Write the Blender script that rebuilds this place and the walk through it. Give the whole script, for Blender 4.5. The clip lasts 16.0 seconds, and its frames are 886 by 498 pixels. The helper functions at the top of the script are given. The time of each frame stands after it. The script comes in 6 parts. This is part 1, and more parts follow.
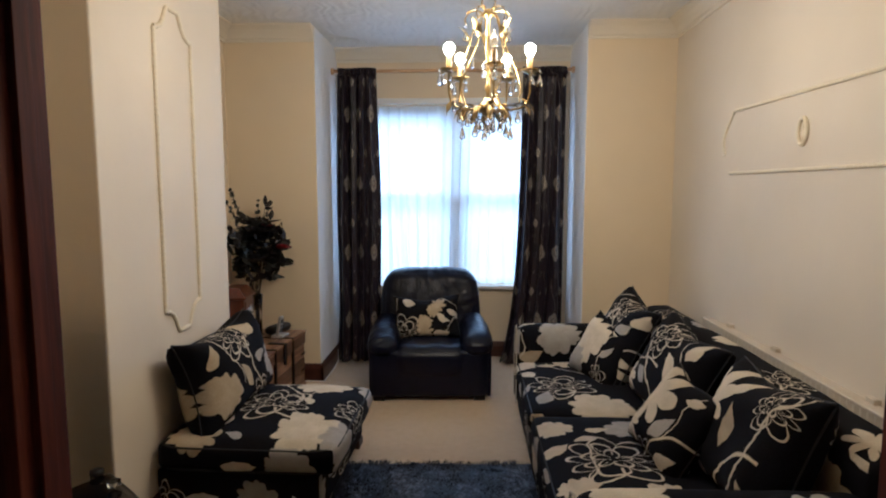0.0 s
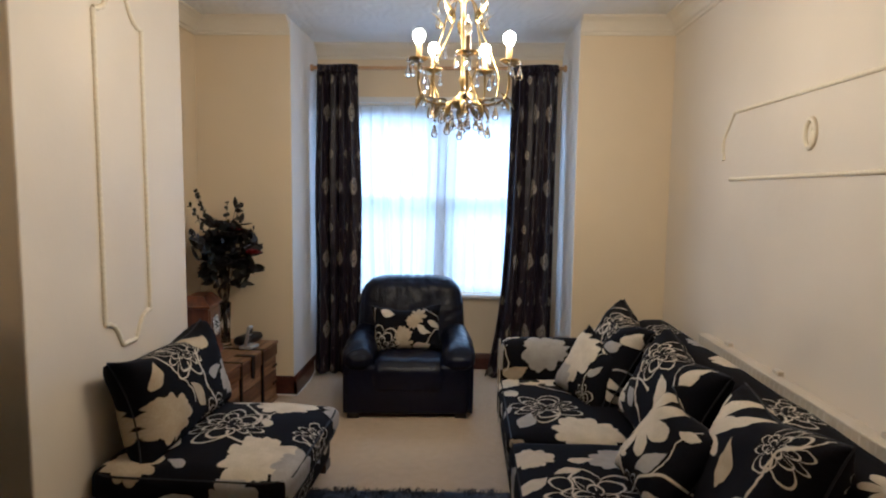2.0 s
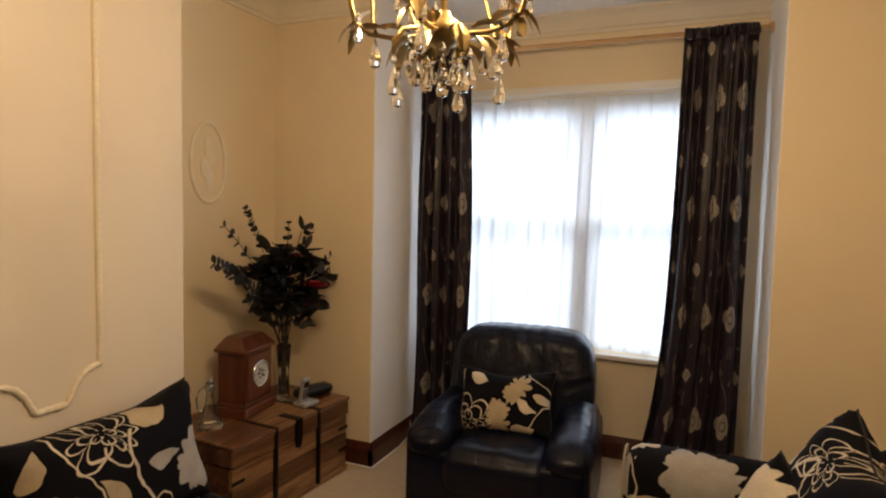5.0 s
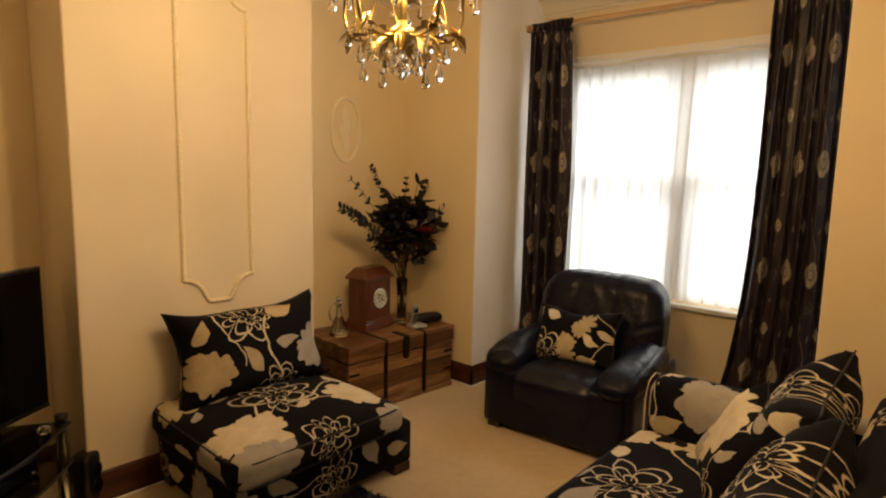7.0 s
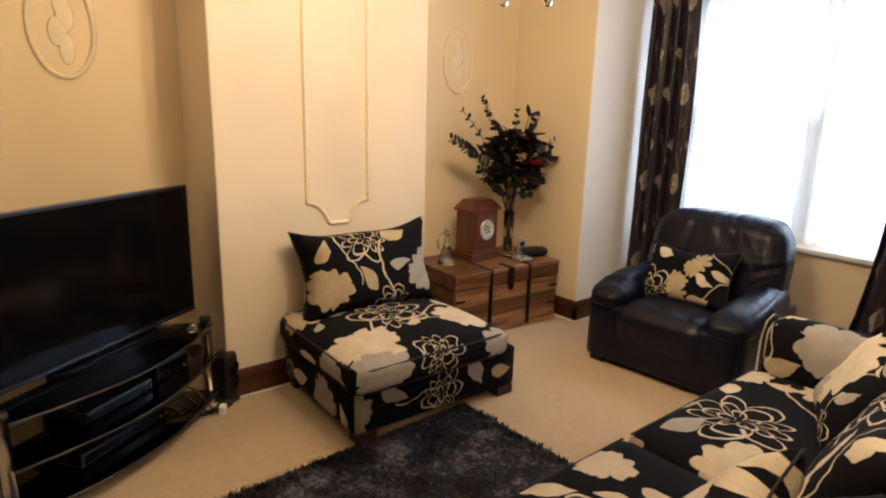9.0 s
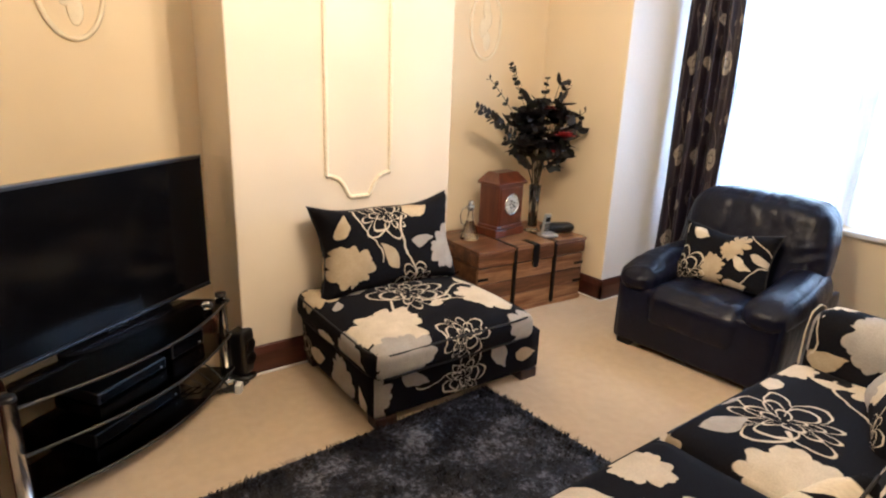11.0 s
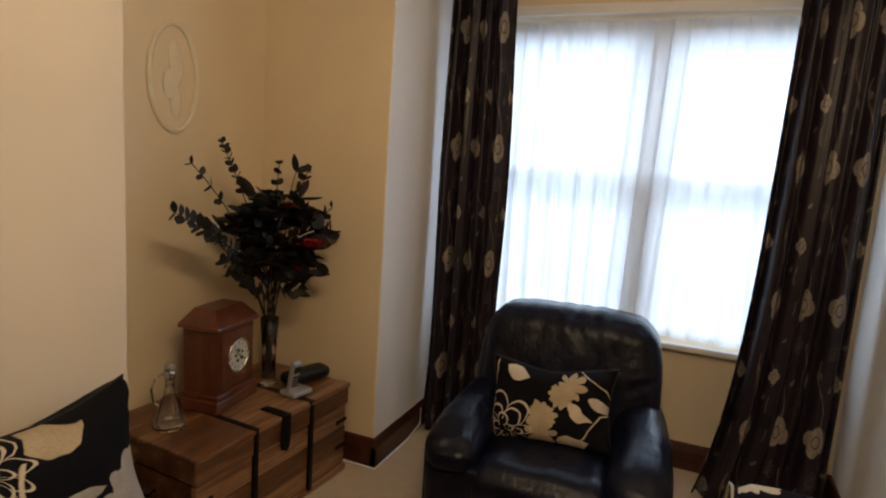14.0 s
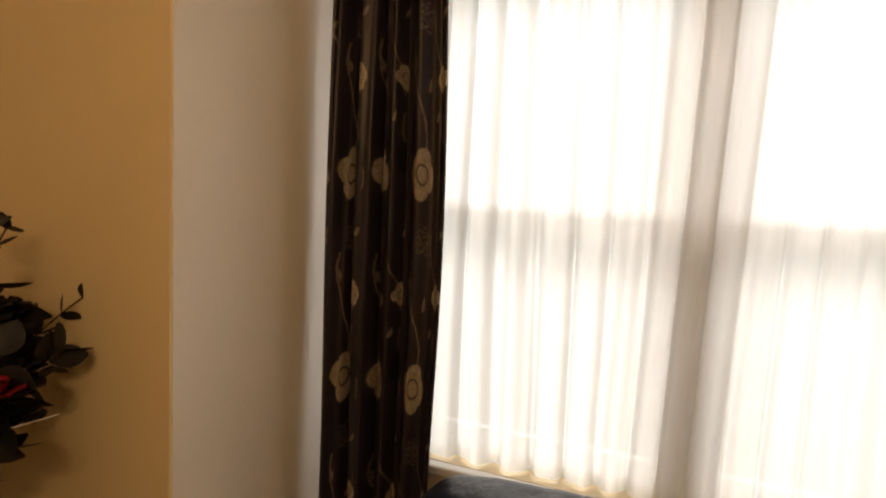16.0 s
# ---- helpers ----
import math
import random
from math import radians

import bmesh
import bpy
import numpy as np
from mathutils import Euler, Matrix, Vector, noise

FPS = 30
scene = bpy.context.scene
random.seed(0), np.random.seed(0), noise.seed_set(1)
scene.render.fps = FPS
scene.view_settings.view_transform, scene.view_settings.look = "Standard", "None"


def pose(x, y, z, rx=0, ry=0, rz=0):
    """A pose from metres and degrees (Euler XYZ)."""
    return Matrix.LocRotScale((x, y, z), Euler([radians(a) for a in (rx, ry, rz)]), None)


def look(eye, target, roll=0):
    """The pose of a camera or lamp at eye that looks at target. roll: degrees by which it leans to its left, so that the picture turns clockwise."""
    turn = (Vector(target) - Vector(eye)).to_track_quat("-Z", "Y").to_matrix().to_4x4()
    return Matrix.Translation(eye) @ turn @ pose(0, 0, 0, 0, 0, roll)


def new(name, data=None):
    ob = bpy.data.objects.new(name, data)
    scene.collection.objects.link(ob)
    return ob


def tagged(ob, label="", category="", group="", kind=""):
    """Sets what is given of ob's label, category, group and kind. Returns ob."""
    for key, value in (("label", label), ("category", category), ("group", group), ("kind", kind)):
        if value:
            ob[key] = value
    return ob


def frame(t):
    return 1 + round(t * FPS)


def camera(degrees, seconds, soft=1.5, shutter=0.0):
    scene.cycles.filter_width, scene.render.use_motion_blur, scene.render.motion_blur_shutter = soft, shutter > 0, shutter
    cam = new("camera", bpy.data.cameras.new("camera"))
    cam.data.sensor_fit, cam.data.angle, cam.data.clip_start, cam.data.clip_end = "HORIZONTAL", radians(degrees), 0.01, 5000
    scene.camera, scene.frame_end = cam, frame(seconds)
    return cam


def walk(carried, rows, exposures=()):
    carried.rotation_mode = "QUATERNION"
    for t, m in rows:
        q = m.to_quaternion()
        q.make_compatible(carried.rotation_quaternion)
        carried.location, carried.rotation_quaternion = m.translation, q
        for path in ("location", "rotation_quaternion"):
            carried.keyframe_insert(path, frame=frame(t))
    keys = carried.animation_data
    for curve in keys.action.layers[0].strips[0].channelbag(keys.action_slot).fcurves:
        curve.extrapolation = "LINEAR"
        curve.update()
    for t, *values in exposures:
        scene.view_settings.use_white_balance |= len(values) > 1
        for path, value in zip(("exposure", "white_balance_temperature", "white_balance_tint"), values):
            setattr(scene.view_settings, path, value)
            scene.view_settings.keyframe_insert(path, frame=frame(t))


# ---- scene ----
cam = camera(73.0, 16.0, 2.1)
PATH = [
    (0, (0.614, 0.579, 1.481), (0.527, 2.567, 1.28), 0.0),
    (0.5, (0.645, 0.552, 1.458), (0.577, 2.544, 1.292), 0.3),
    (1, (0.669, 0.58, 1.456), (0.609, 2.573, 1.299), 0.5),
    (1.5, (0.685, 0.65, 1.468), (0.616, 2.642, 1.299), 0.6),
    (2, (0.717, 0.841, 1.478), (0.637, 2.831, 1.291), 0.7),
    (2.5, (0.741, 1.106, 1.497), (0.651, 3.094, 1.291), 0.8),
    (3, (0.82, 1.323, 1.49), (0.649, 3.304, 1.275), 0.7),
    (3.5, (0.943, 1.541, 1.498), (0.603, 3.502, 1.293), 0.7),
    (4, (0.974, 1.792, 1.502), (0.507, 3.727, 1.305), 1.2),
    (4.5, (0.994, 1.99, 1.495), (0.411, 3.898, 1.348), 1.2),
    (5, (1.150, 2.106, 1.490), (0.372, 3.943, 1.355), 1.3),
    (7.5, (1.987, 1.919, 1.441), (0.618, 3.343, 1.129), 1.3),
    (8, (1.974, 1.902, 1.43), (0.571, 3.277, 1.054), 1.4),
    (8.5, (1.965, 1.901, 1.412), (0.496, 3.193, 0.995), 1.4),
    (9, (1.948, 1.891, 1.396), (0.43, 3.11, 0.938), 1.5),
    (9.5, (1.935, 1.896, 1.409), (0.379, 3.044, 0.899), 1.7),
    (12, (1.526, 2.076, 1.424), (0.047, 3.278, 0.817), 3.7),
    (12.5, (1.31, 2.179, 1.435), (-0.105, 3.505, 0.944), 4.0),
    (13, (1.118, 2.279, 1.441), (-0.196, 3.732, 1.039), 4.2),
    (13.5, (0.933, 2.417, 1.464), (-0.15, 4.064, 1.125), 4.6),
    (14, (0.733, 2.696, 1.454), (-0.02, 4.525, 1.158), 3.8),
    (14.5, (0.60, 3.06, 1.46), (0.03, 4.957, 1.182), 3.1),
    (15, (0.526, 3.412, 1.45), (0.052, 5.337, 1.18), 3.0),
    (15.5, (0.493, 3.745, 1.465), (0.032, 5.68, 1.262), 2.7),
    (16, (0.495, 4.118, 1.48), (-0.289, 5.948, 1.291), 2.7),
]
BULB_W = 10.0
EXPOSURES = [(0.0, 0.12, 4450, 7), (3.0, 0.13, 4450, 7), (4.0, 0.12, 4750, 8), (4.5, -0.12, 5000, 8), (5.0, 0.03, 6000, 11), (7.5, 0.2, 7800, 10), (8.0, 0.4, 7200, 10), (8.5, 0.63, 6300, 10), (9.0, 0.9, 5600, 10), (9.5, 1.15, 4900, 9),
             (12.0, 1.45, 4800, 10), (13.0, 0.66, 4500, 8), (13.7, 0.0, 4900, 9), (14.3, -0.35, 6500, 10), (15.0, -0.95, 7900, 15), (15.5, -0.5, 8300, 16), (16.0, -0.4, 8600, 16)]
walk(cam, [(t, look(eye, target, roll)) for t, eye, target, roll in PATH], EXPOSURES)

# ---- world and lights ----
SUN_EL, SUN_ROT = radians(35), radians(200)
world = bpy.data.worlds.new("world")
scene.world = world
world.use_nodes = True
wn = world.node_tree
sky = wn.nodes.new("ShaderNodeTexSky")
sky.sky_type, sky.sun_disc = "NISHITA", False
sky.sun_elevation, sky.sun_rotation = SUN_EL, SUN_ROT
wn.nodes["Background"].inputs["Strength"].default_value = 0.15
wn.links.new(sky.outputs["Color"], wn.nodes["Background"].inputs["Color"])

sun = new("sun", bpy.data.lights.new("sun", "SUN"))
sun.data.energy, sun.data.angle, sun.data.color = 0.8, radians(12), (1, 0.96, 0.9)
sun.matrix_world = look((0, 30, 30), (8, 0, 0))

skylight = new("window_daylight", bpy.data.lights.new("window_daylight", "AREA"))
skylight.data.shape, skylight.data.size, skylight.data.size_y = "RECTANGLE", 4.2, 3.0
skylight.data.energy, skylight.data.color = 390, (0.78, 0.89, 1.0)
skylight.matrix_world = look((0.46, 8.3, 2.9), (0.46, 5.85, 1.5))

# ---- materials ----
MATS = {}


class Net:
    """A small builder of shader node trees."""

    def __init__(self, name):
        self.mat = bpy.data.materials.new(name)
        self.mat.use_nodes = True
        self.tree = self.mat.node_tree
        self.bsdf = self.tree.nodes["Principled BSDF"]
        self.out = self.tree.nodes["Material Output"]

    def node(self, kind, **values):
        n = self.tree.nodes.new(kind)
        for key, value in values.items():
            n.inputs[key.replace("_", " ")].default_value = value
        return n

    def link(self, a, b):
        self.tree.links.new(a, b)

    def coords(self, what="Object", scale=(1, 1, 1)):
        c = self.node("ShaderNodeTexCoord")
        m = self.node("ShaderNodeMapping")
        m.inputs["Scale"].default_value = scale
        self.link(c.outputs[what], m.inputs["Vector"])
        return m.outputs["Vector"]

    def noise(self, vec, scale, detail=4.0, rough=0.55):
        n = self.node("ShaderNodeTexNoise", Scale=scale, Detail=detail, Roughness=rough)
        self.link(vec, n.inputs["Vector"])
        return n.outputs["Fac"]

    def ramp(self, fac, stops):
        r = self.node("ShaderNodeValToRGB")
        while len(r.color_ramp.elements) < len(stops):
            r.color_ramp.elements.new(0.5)
        for e, (p, c) in zip(r.color_ramp.elements, stops):
            e.position, e.color = p, (*c, 1)
        self.link(fac, r.inputs["Fac"])
        return r.outputs["Color"]

    def mix(self, fac, a, b):
        m = self.tree.nodes.new("ShaderNodeMix")
        m.data_type = "RGBA"
        for sock, v in ((m.inputs["Factor"], fac), (m.inputs[6], a), (m.inputs[7], b)):
            if hasattr(v, "is_linked"):
                self.link(v, sock)
            elif isinstance(v, tuple):
                sock.default_value = (*v, 1)
            else:
                sock.default_value = v
        return m.outputs[2]

    def math(self, op, a, b=0.0, c=0.0):
        m = self.tree.nodes.new("ShaderNodeMath")
        m.operation = op
        for sock, v in zip(m.inputs, (a, b, c)):
            if hasattr(v, "is_linked"):
                self.link(v, sock)
            else:
                sock.default_value = v
        return m.outputs[0]

    def bump(self, height, strength, distance):
        b = self.node("ShaderNodeBump", Strength=strength, Distance=distance)
        self.link(height, b.inputs["Height"])
        self.link(b.outputs["Normal"], self.bsdf.inputs["Normal"])

    def done(self, rough=0.6, metal=0.0, color=None, **extra):
        self.bsdf.inputs["Roughness"].default_value = rough
        self.bsdf.inputs["Metallic"].default_value = metal
        if color is not None:
            if isinstance(color, tuple):
                self.bsdf.inputs["Base Color"].default_value = (*color, 1)
            else:
                self.link(color, self.bsdf.inputs["Base Color"])
        for key, value in extra.items():
            self.bsdf.inputs[key.replace("_", " ")].default_value = value
        return self.mat


def two_scale(name, dark, light, big, small, rough, bump=0.2, dist=0.002, metal=0.0, squash=(1, 1, 1), **extra):
    """A surface that varies softly at a large and a small scale."""
    n = Net(name)
    v = n.coords("Object", squash)
    a = n.noise(v, big, 3)
    b = n.noise(v, small, 5, 0.65)
    f = n.math("MULTIPLY_ADD", b, 0.5, n.math("MULTIPLY", a, 0.5))
    col = n.ramp(f, [(0.3, dark), (0.7, light)])
    n.bump(b, bump, dist)
    return n.done(rough, metal, col, **extra)


def wall_paint(name, low, high):
    """Emulsion over slightly uneven old plaster."""
    n = Net(name)
    v = n.coords("Object")
    a, b = n.noise(v, 1.3, 3), n.noise(v, 55, 4)
    col = n.ramp(a, [(0.3, low), (0.7, high)])
    big = n.noise(v, 4.0, 3)
    n.bump(n.math("MULTIPLY_ADD", b, 0.12, big), 0.22, 0.012)
    return n.done(0.62, 0, col)


def ceiling_paper():
    """White textured ceiling paper with swirls."""
    n = Net("white_textured_ceiling")
    v = n.coords("Object")
    vo = n.node("ShaderNodeTexVoronoi", Scale=9.0)
    vo.feature = "SMOOTH_F1"
    warp = n.node("ShaderNodeTexNoise", Scale=7.0, Detail=3.0)
    n.link(v, warp.inputs["Vector"])
    n.link(n.mix(0.25, v, warp.outputs["Color"]), vo.inputs["Vector"])
    wv = n.node("ShaderNodeTexWave", Scale=4.0, Distortion=14.0, Detail=3.0)
    n.link(v, wv.inputs["Vector"])
    n.bump(n.math("ADD", vo.outputs["Distance"], n.math("MULTIPLY", wv.outputs["Fac"], 0.5)), 0.65, 0.009)
    col = n.ramp(n.noise(v, 3, 3), [(0.3, (0.76, 0.75, 0.72)), (0.7, (0.82, 0.81, 0.78))])
    return n.done(0.8, 0, col)


def carpet():
    n = Net("beige_carpet")
    v = n.coords("Object")
    a, b, c = n.noise(v, 1.6, 3), n.noise(v, 420, 2), n.noise(v, 22, 4)
    f = n.math("MULTIPLY_ADD", b, 0.35, n.math("MULTIPLY_ADD", c, 0.3, n.math("MULTIPLY", a, 0.35)))
    col = n.ramp(f, [(0.3, (0.43, 0.32, 0.20)), (0.7, (0.63, 0.50, 0.33))])
    n.bump(b, 0.6, 0.004)
    return n.done(0.95, 0, col, Sheen_Weight=0.3)


def wood(name, dark, mid, light, rough, axis=0, scale=1.0, coat=0.0, vary=0.0):
    n = Net(name)
    s = [14 * scale] * 3
    s[axis] = 1.2 * scale
    v = n.coords("Object", tuple(s))
    info = n.node("ShaderNodeObjectInfo")
    shift = n.node("ShaderNodeVectorMath")
    shift.operation = "ADD"
    n.link(v, shift.inputs[0])
    n.link(n.math("MULTIPLY", info.outputs["Random"], 30.0), shift.inputs[1])
    a, b = n.noise(shift.outputs[0], 1.5, 6, 0.6), n.noise(shift.outputs[0], 9, 3)
    f = n.math("MULTIPLY_ADD", b, 0.3, n.math("MULTIPLY", a, 0.7))
    if vary:
        f = n.math("ADD", f, n.math("MULTIPLY_ADD", info.outputs["Random"], 2 * vary, -vary))
    col = n.ramp(f, [(0.32, dark), (0.5, mid), (0.68, light)])
    n.bump(f, 0.25, 0.002)
    return n.done(rough, 0, col, Coat_Weight=coat)


def plain(name, color, rough, metal=0.0, **extra):
    n = Net(name)
    v = n.coords("Object")
    b = n.noise(v, 60, 3)
    r = n.math("MULTIPLY_ADD", b, 0.15, rough - 0.07)
    n.link(r, n.bsdf.inputs["Roughness"])
    n.bump(n.noise(v, 25, 3), 0.05, 0.002)
    n.bsdf.inputs["Metallic"].default_value = metal
    n.bsdf.inputs["Base Color"].default_value = (*color, 1)
    for key, value in extra.items():
        n.bsdf.inputs[key.replace("_", " ")].default_value = value
    return n.mat


def leather():
    n = Net("navy_leather")
    v = n.coords("Object")
    vo = n.node("ShaderNodeTexVoronoi", Scale=260.0)
    n.link(v, vo.inputs["Vector"])
    crease = n.math("MULTIPLY_ADD", n.noise(n.coords("Object", (60, 14, 10)), 1.0, 2.0, 0.5), 0.35, n.noise(n.coords("Object", (14, 9, 9)), 1.6, 2.0, 0.5))
    h = n.math("MULTIPLY_ADD", vo.outputs["Distance"], 0.012, crease)
    fine = n.node("ShaderNodeTexNoise", Scale=34.0, Detail=4.0, Roughness=0.6, Distortion=1.2)
    n.link(n.coords("Object", (1.0, 0.6, 0.45)), fine.inputs["Vector"])
    h = n.math("MULTIPLY_ADD", n.math("ABSOLUTE", n.math("SUBTRACT", fine.outputs["Fac"], 0.5)), 0.4, h)
    n.bump(h, 0.7, 0.008)
    col = n.ramp(n.noise(v, 6, 4), [(0.3, (0.0025, 0.0033, 0.011)), (0.7, (0.005, 0.0065, 0.021))])
    return n.done(0.33, 0, col, Specular_IOR_Level=0.26)


def rug_pile():
    n = Net("black_shag_pile")
    v = n.coords("Object")
    a, b = n.noise(v, 5, 4, 0.7), n.noise(v, 60, 3)
    f = n.math("MULTIPLY_ADD", b, 0.4, n.math("MULTIPLY", a, 0.6))
    # last stop: lighter tufts, with the pile's blue-grey sheen painted into the colour
    col = n.ramp(f, [(0.40, (0.003, 0.003, 0.005)), (0.52, (0.016, 0.0165, 0.025)), (0.62, (0.15, 0.155, 0.19))])
    n.bump(b, 0.5, 0.01)
    return n.done(0.5, 0, col, Specular_IOR_Level=0.3)


def glass(name, color=(1, 1, 1), rough=0.0, ior=1.5):
    n = Net(name)
    return n.done(rough, 0, color, Transmission_Weight=1.0, IOR=ior)


def thin_glass(name, tint, gloss=0.08):
    """A thin pane: mostly clear, a little mirror-like."""
    n = Net(name)
    t = n.node("ShaderNodeBsdfTransparent", Color=(*tint, 1))
    g = n.node("ShaderNodeBsdfGlossy", Roughness=0.02)
    fr = n.node("ShaderNodeFresnel", IOR=1.5)
    m = n.node("ShaderNodeMixShader")
    n.link(n.math("MULTIPLY_ADD", fr.outputs[0], 0.9, gloss * 0.3), m.inputs[0])
    n.link(t.outputs[0], m.inputs[1])
    n.link(g.outputs[0], m.inputs[2])
    n.link(m.outputs[0], n.out.inputs["Surface"])
    return n.mat


def net_cloth():
    """White voile: partly see-through, glowing with the light behind it."""
    n = Net("white_voile")
    t = n.node("ShaderNodeBsdfTransparent")
    d = n.node("ShaderNodeBsdfDiffuse", Color=(0.85, 0.85, 0.85, 1))
    l = n.node("ShaderNodeBsdfTranslucent", Color=(0.9, 0.9, 0.9, 1))
    weave = n.noise(n.coords("Object", (1, 1, 0.15)), 90, 3)
    m1, m2 = n.node("ShaderNodeMixShader", Fac=0.72), n.node("ShaderNodeMixShader")
    n.link(n.math("MULTIPLY_ADD", weave, 0.10, 0.83), m2.inputs[0])
    n.link(d.outputs[0], m1.inputs[1])
    n.link(l.outputs[0], m1.inputs[2])
    n.link(t.outputs[0], m2.inputs[1])
    n.link(m1.outputs[0], m2.inputs[2])
    n.link(m2.outputs[0], n.out.inputs["Surface"])
    return n.mat


def bulb_glow():
    n = Net("lit_bulb")
    return n.done(0.3, 0, (1, 0.9, 0.7), Emission_Color=(1, 0.78, 0.45, 1), Emission_Strength=60.0)


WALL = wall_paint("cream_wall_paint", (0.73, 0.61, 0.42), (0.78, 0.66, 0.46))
# paler, less yellow tone for the chimney breast and east wall
PALE_WALL = wall_paint("pale_cream_wall_tone", (0.70, 0.62, 0.50), (0.75, 0.67, 0.55))
CEIL, CARPET = ceiling_paper(), carpet()
COVE = two_scale("cream_coving_paint", (0.72, 0.66, 0.54), (0.78, 0.72, 0.60), 3, 60, 0.6, 0.1)
MOULD = two_scale("cream_moulding_paint", (0.70, 0.62, 0.46), (0.80, 0.72, 0.56), 20, 160, 0.5, 0.25)
# bay sides: daylight falling on them is put into this whiter colour
REVEAL = two_scale("daylit_bay_white", (0.80, 0.79, 0.77), (0.85, 0.84, 0.82), 1.5, 60, 0.6, 0.12)
MAHOG = wood("mahogany_stain", (0.028, 0.005, 0.003), (0.075, 0.014, 0.006), (0.135, 0.030, 0.012), 0.7, axis=2, scale=0.7)
MAHOG.node_tree.nodes["Principled BSDF"].inputs["Specular IOR Level"].default_value = 0.2
SKIRT = wood("dark_skirting_wood", (0.026, 0.007, 0.004), (0.055, 0.014, 0.008), (0.090, 0.026, 0.015), 0.35, axis=1, coat=0.2)
WHITE_GLOSS = two_scale("white_gloss_paint", (0.74, 0.74, 0.73), (0.80, 0.80, 0.79), 4, 90, 0.3, 0.05)
LEATHER, PILE, NETTING = leather(), rug_pile(), net_cloth()
PANE = thin_glass("window_glass", (0.97, 0.98, 0.98))
BLACK_PLASTIC = plain("black_plastic", (0.008, 0.008, 0.009), 0.35)
POLE_WOOD = wood("pine_pole", (0.38, 0.22, 0.09), (0.50, 0.30, 0.13), (0.60, 0.38, 0.18), 0.35, axis=0)


# ---- building tools ----
def part(name, bm, material, parent=None, label="", smooth=False):
    me = bpy.data.meshes.new(name)
    if smooth:
        for f in bm.faces:
            f.smooth = True
    bm.to_mesh(me)
    bm.free()
    me.materials.append(material)
    ob = new(name, me)
    ob.parent = parent
    return tagged(ob, label)


def empty(name, m, label, category, group=""):
    ob = new(name)
    ob.empty_display_size = 0.1
    ob.matrix_world = m
    return tagged(ob, label, category, group)


def structure(ob, label, category):
    return tagged(ob, label, category, kind="structure")


def box(bm, x0, x1, y0, y1, z0, z1, bevel=0.0, seg=2):
    vs = bmesh.ops.create_cube(bm, size=1)["verts"]
    for v in vs:
        v.co = Vector((x0 + (v.co.x + 0.5) * (x1 - x0), y0 + (v.co.y + 0.5) * (y1 - y0), z0 + (v.co.z + 0.5) * (z1 - z0)))
    if bevel:
        es = {e for v in vs for e in v.link_edges}
        bmesh.ops.bevel(bm, geom=list(es), offset=bevel, segments=seg, profile=0.5, affect="EDGES")
    return bm


def a_box(*args, **kw):
    return box(bmesh.new(), *args, **kw)


def tube(bm, pts, radius, sides=8, closed=False, radii=None, cap=True):
    """A round bar along a line of points."""
    pts = [Vector(p) for p in pts]
    n = len(pts)
    rings = []
    up = Vector((0.13, 0.27, 0.95)).normalized()
    for i, p in enumerate(pts):
        a = pts[(i - 1) % n] if closed or i else p
        b = pts[(i + 1) % n] if closed or i < n - 1 else p
        d = (b - a).normalized()
        s = d.cross(up)
        if s.length < 1e-3:
            s = d.cross(Vector((1, 0, 0)))
        s.normalize()
        t = s.cross(d)
        r = radii[i] if radii else radius
        rings.append([bm.verts.new(p + (s * math.cos(q) + t * math.sin(q)) * r) for q in (2 * math.pi * k / sides for k in range(sides))])
    for i in range(n if closed else n - 1):
        A, B = rings[i], rings[(i + 1) % n]
        for k in range(sides):
            bm.faces.new((A[k], A[(k + 1) % sides], B[(k + 1) % sides], B[k]))
    if cap and not closed:
        bm.faces.new(rings[0])
        bm.faces.new(rings[-1][::-1])
    return bm


def lathe(bm, profile, sides=24, at=(0, 0, 0)):
    """A turned body from rows of (radius, height)."""
    rings = []
    for r, z in profile:
        if r < 1e-5:
            rings.append([bm.verts.new((at[0], at[1], at[2] + z))])
        else:
            rings.append([bm.verts.new((at[0] + r * math.cos(q), at[1] + r * math.sin(q), at[2] + z)) for q in (2 * math.pi * k / sides for k in range(sides))])
    for A, B in zip(rings, rings[1:]):
        for k in range(sides):
            a0, a1, b0, b1 = A[k % len(A)], A[(k + 1) % len(A)], B[k % len(B)], B[(k + 1) % len(B)]
            vs = [v for i, v in enumerate((a0, a1, b1, b0)) if v not in (a0, a1, b1, b0)[:i]]
            if len(vs) > 2:
                bm.faces.new(vs)
    return bm


def prism(bm, outline, axis, lo, hi):
    """An outline of 2D points swept straight along x, y or z."""
    def at(p, h):
        return {"x": (h, p[0], p[1]), "y": (p[0], h, p[1]), "z": (p[0], p[1], h)}[axis]
    A = [bm.verts.new(at(p, lo)) for p in outline]
    B = [bm.verts.new(at(p, hi)) for p in outline]
    n = len(outline)
    for i in range(n):
        bm.faces.new((A[i], A[(i + 1) % n], B[(i + 1) % n], B[i]))
    bm.faces.new(A[::-1])
    bm.faces.new(B)
    bmesh.ops.recalc_face_normals(bm, faces=bm.faces)
    return bm


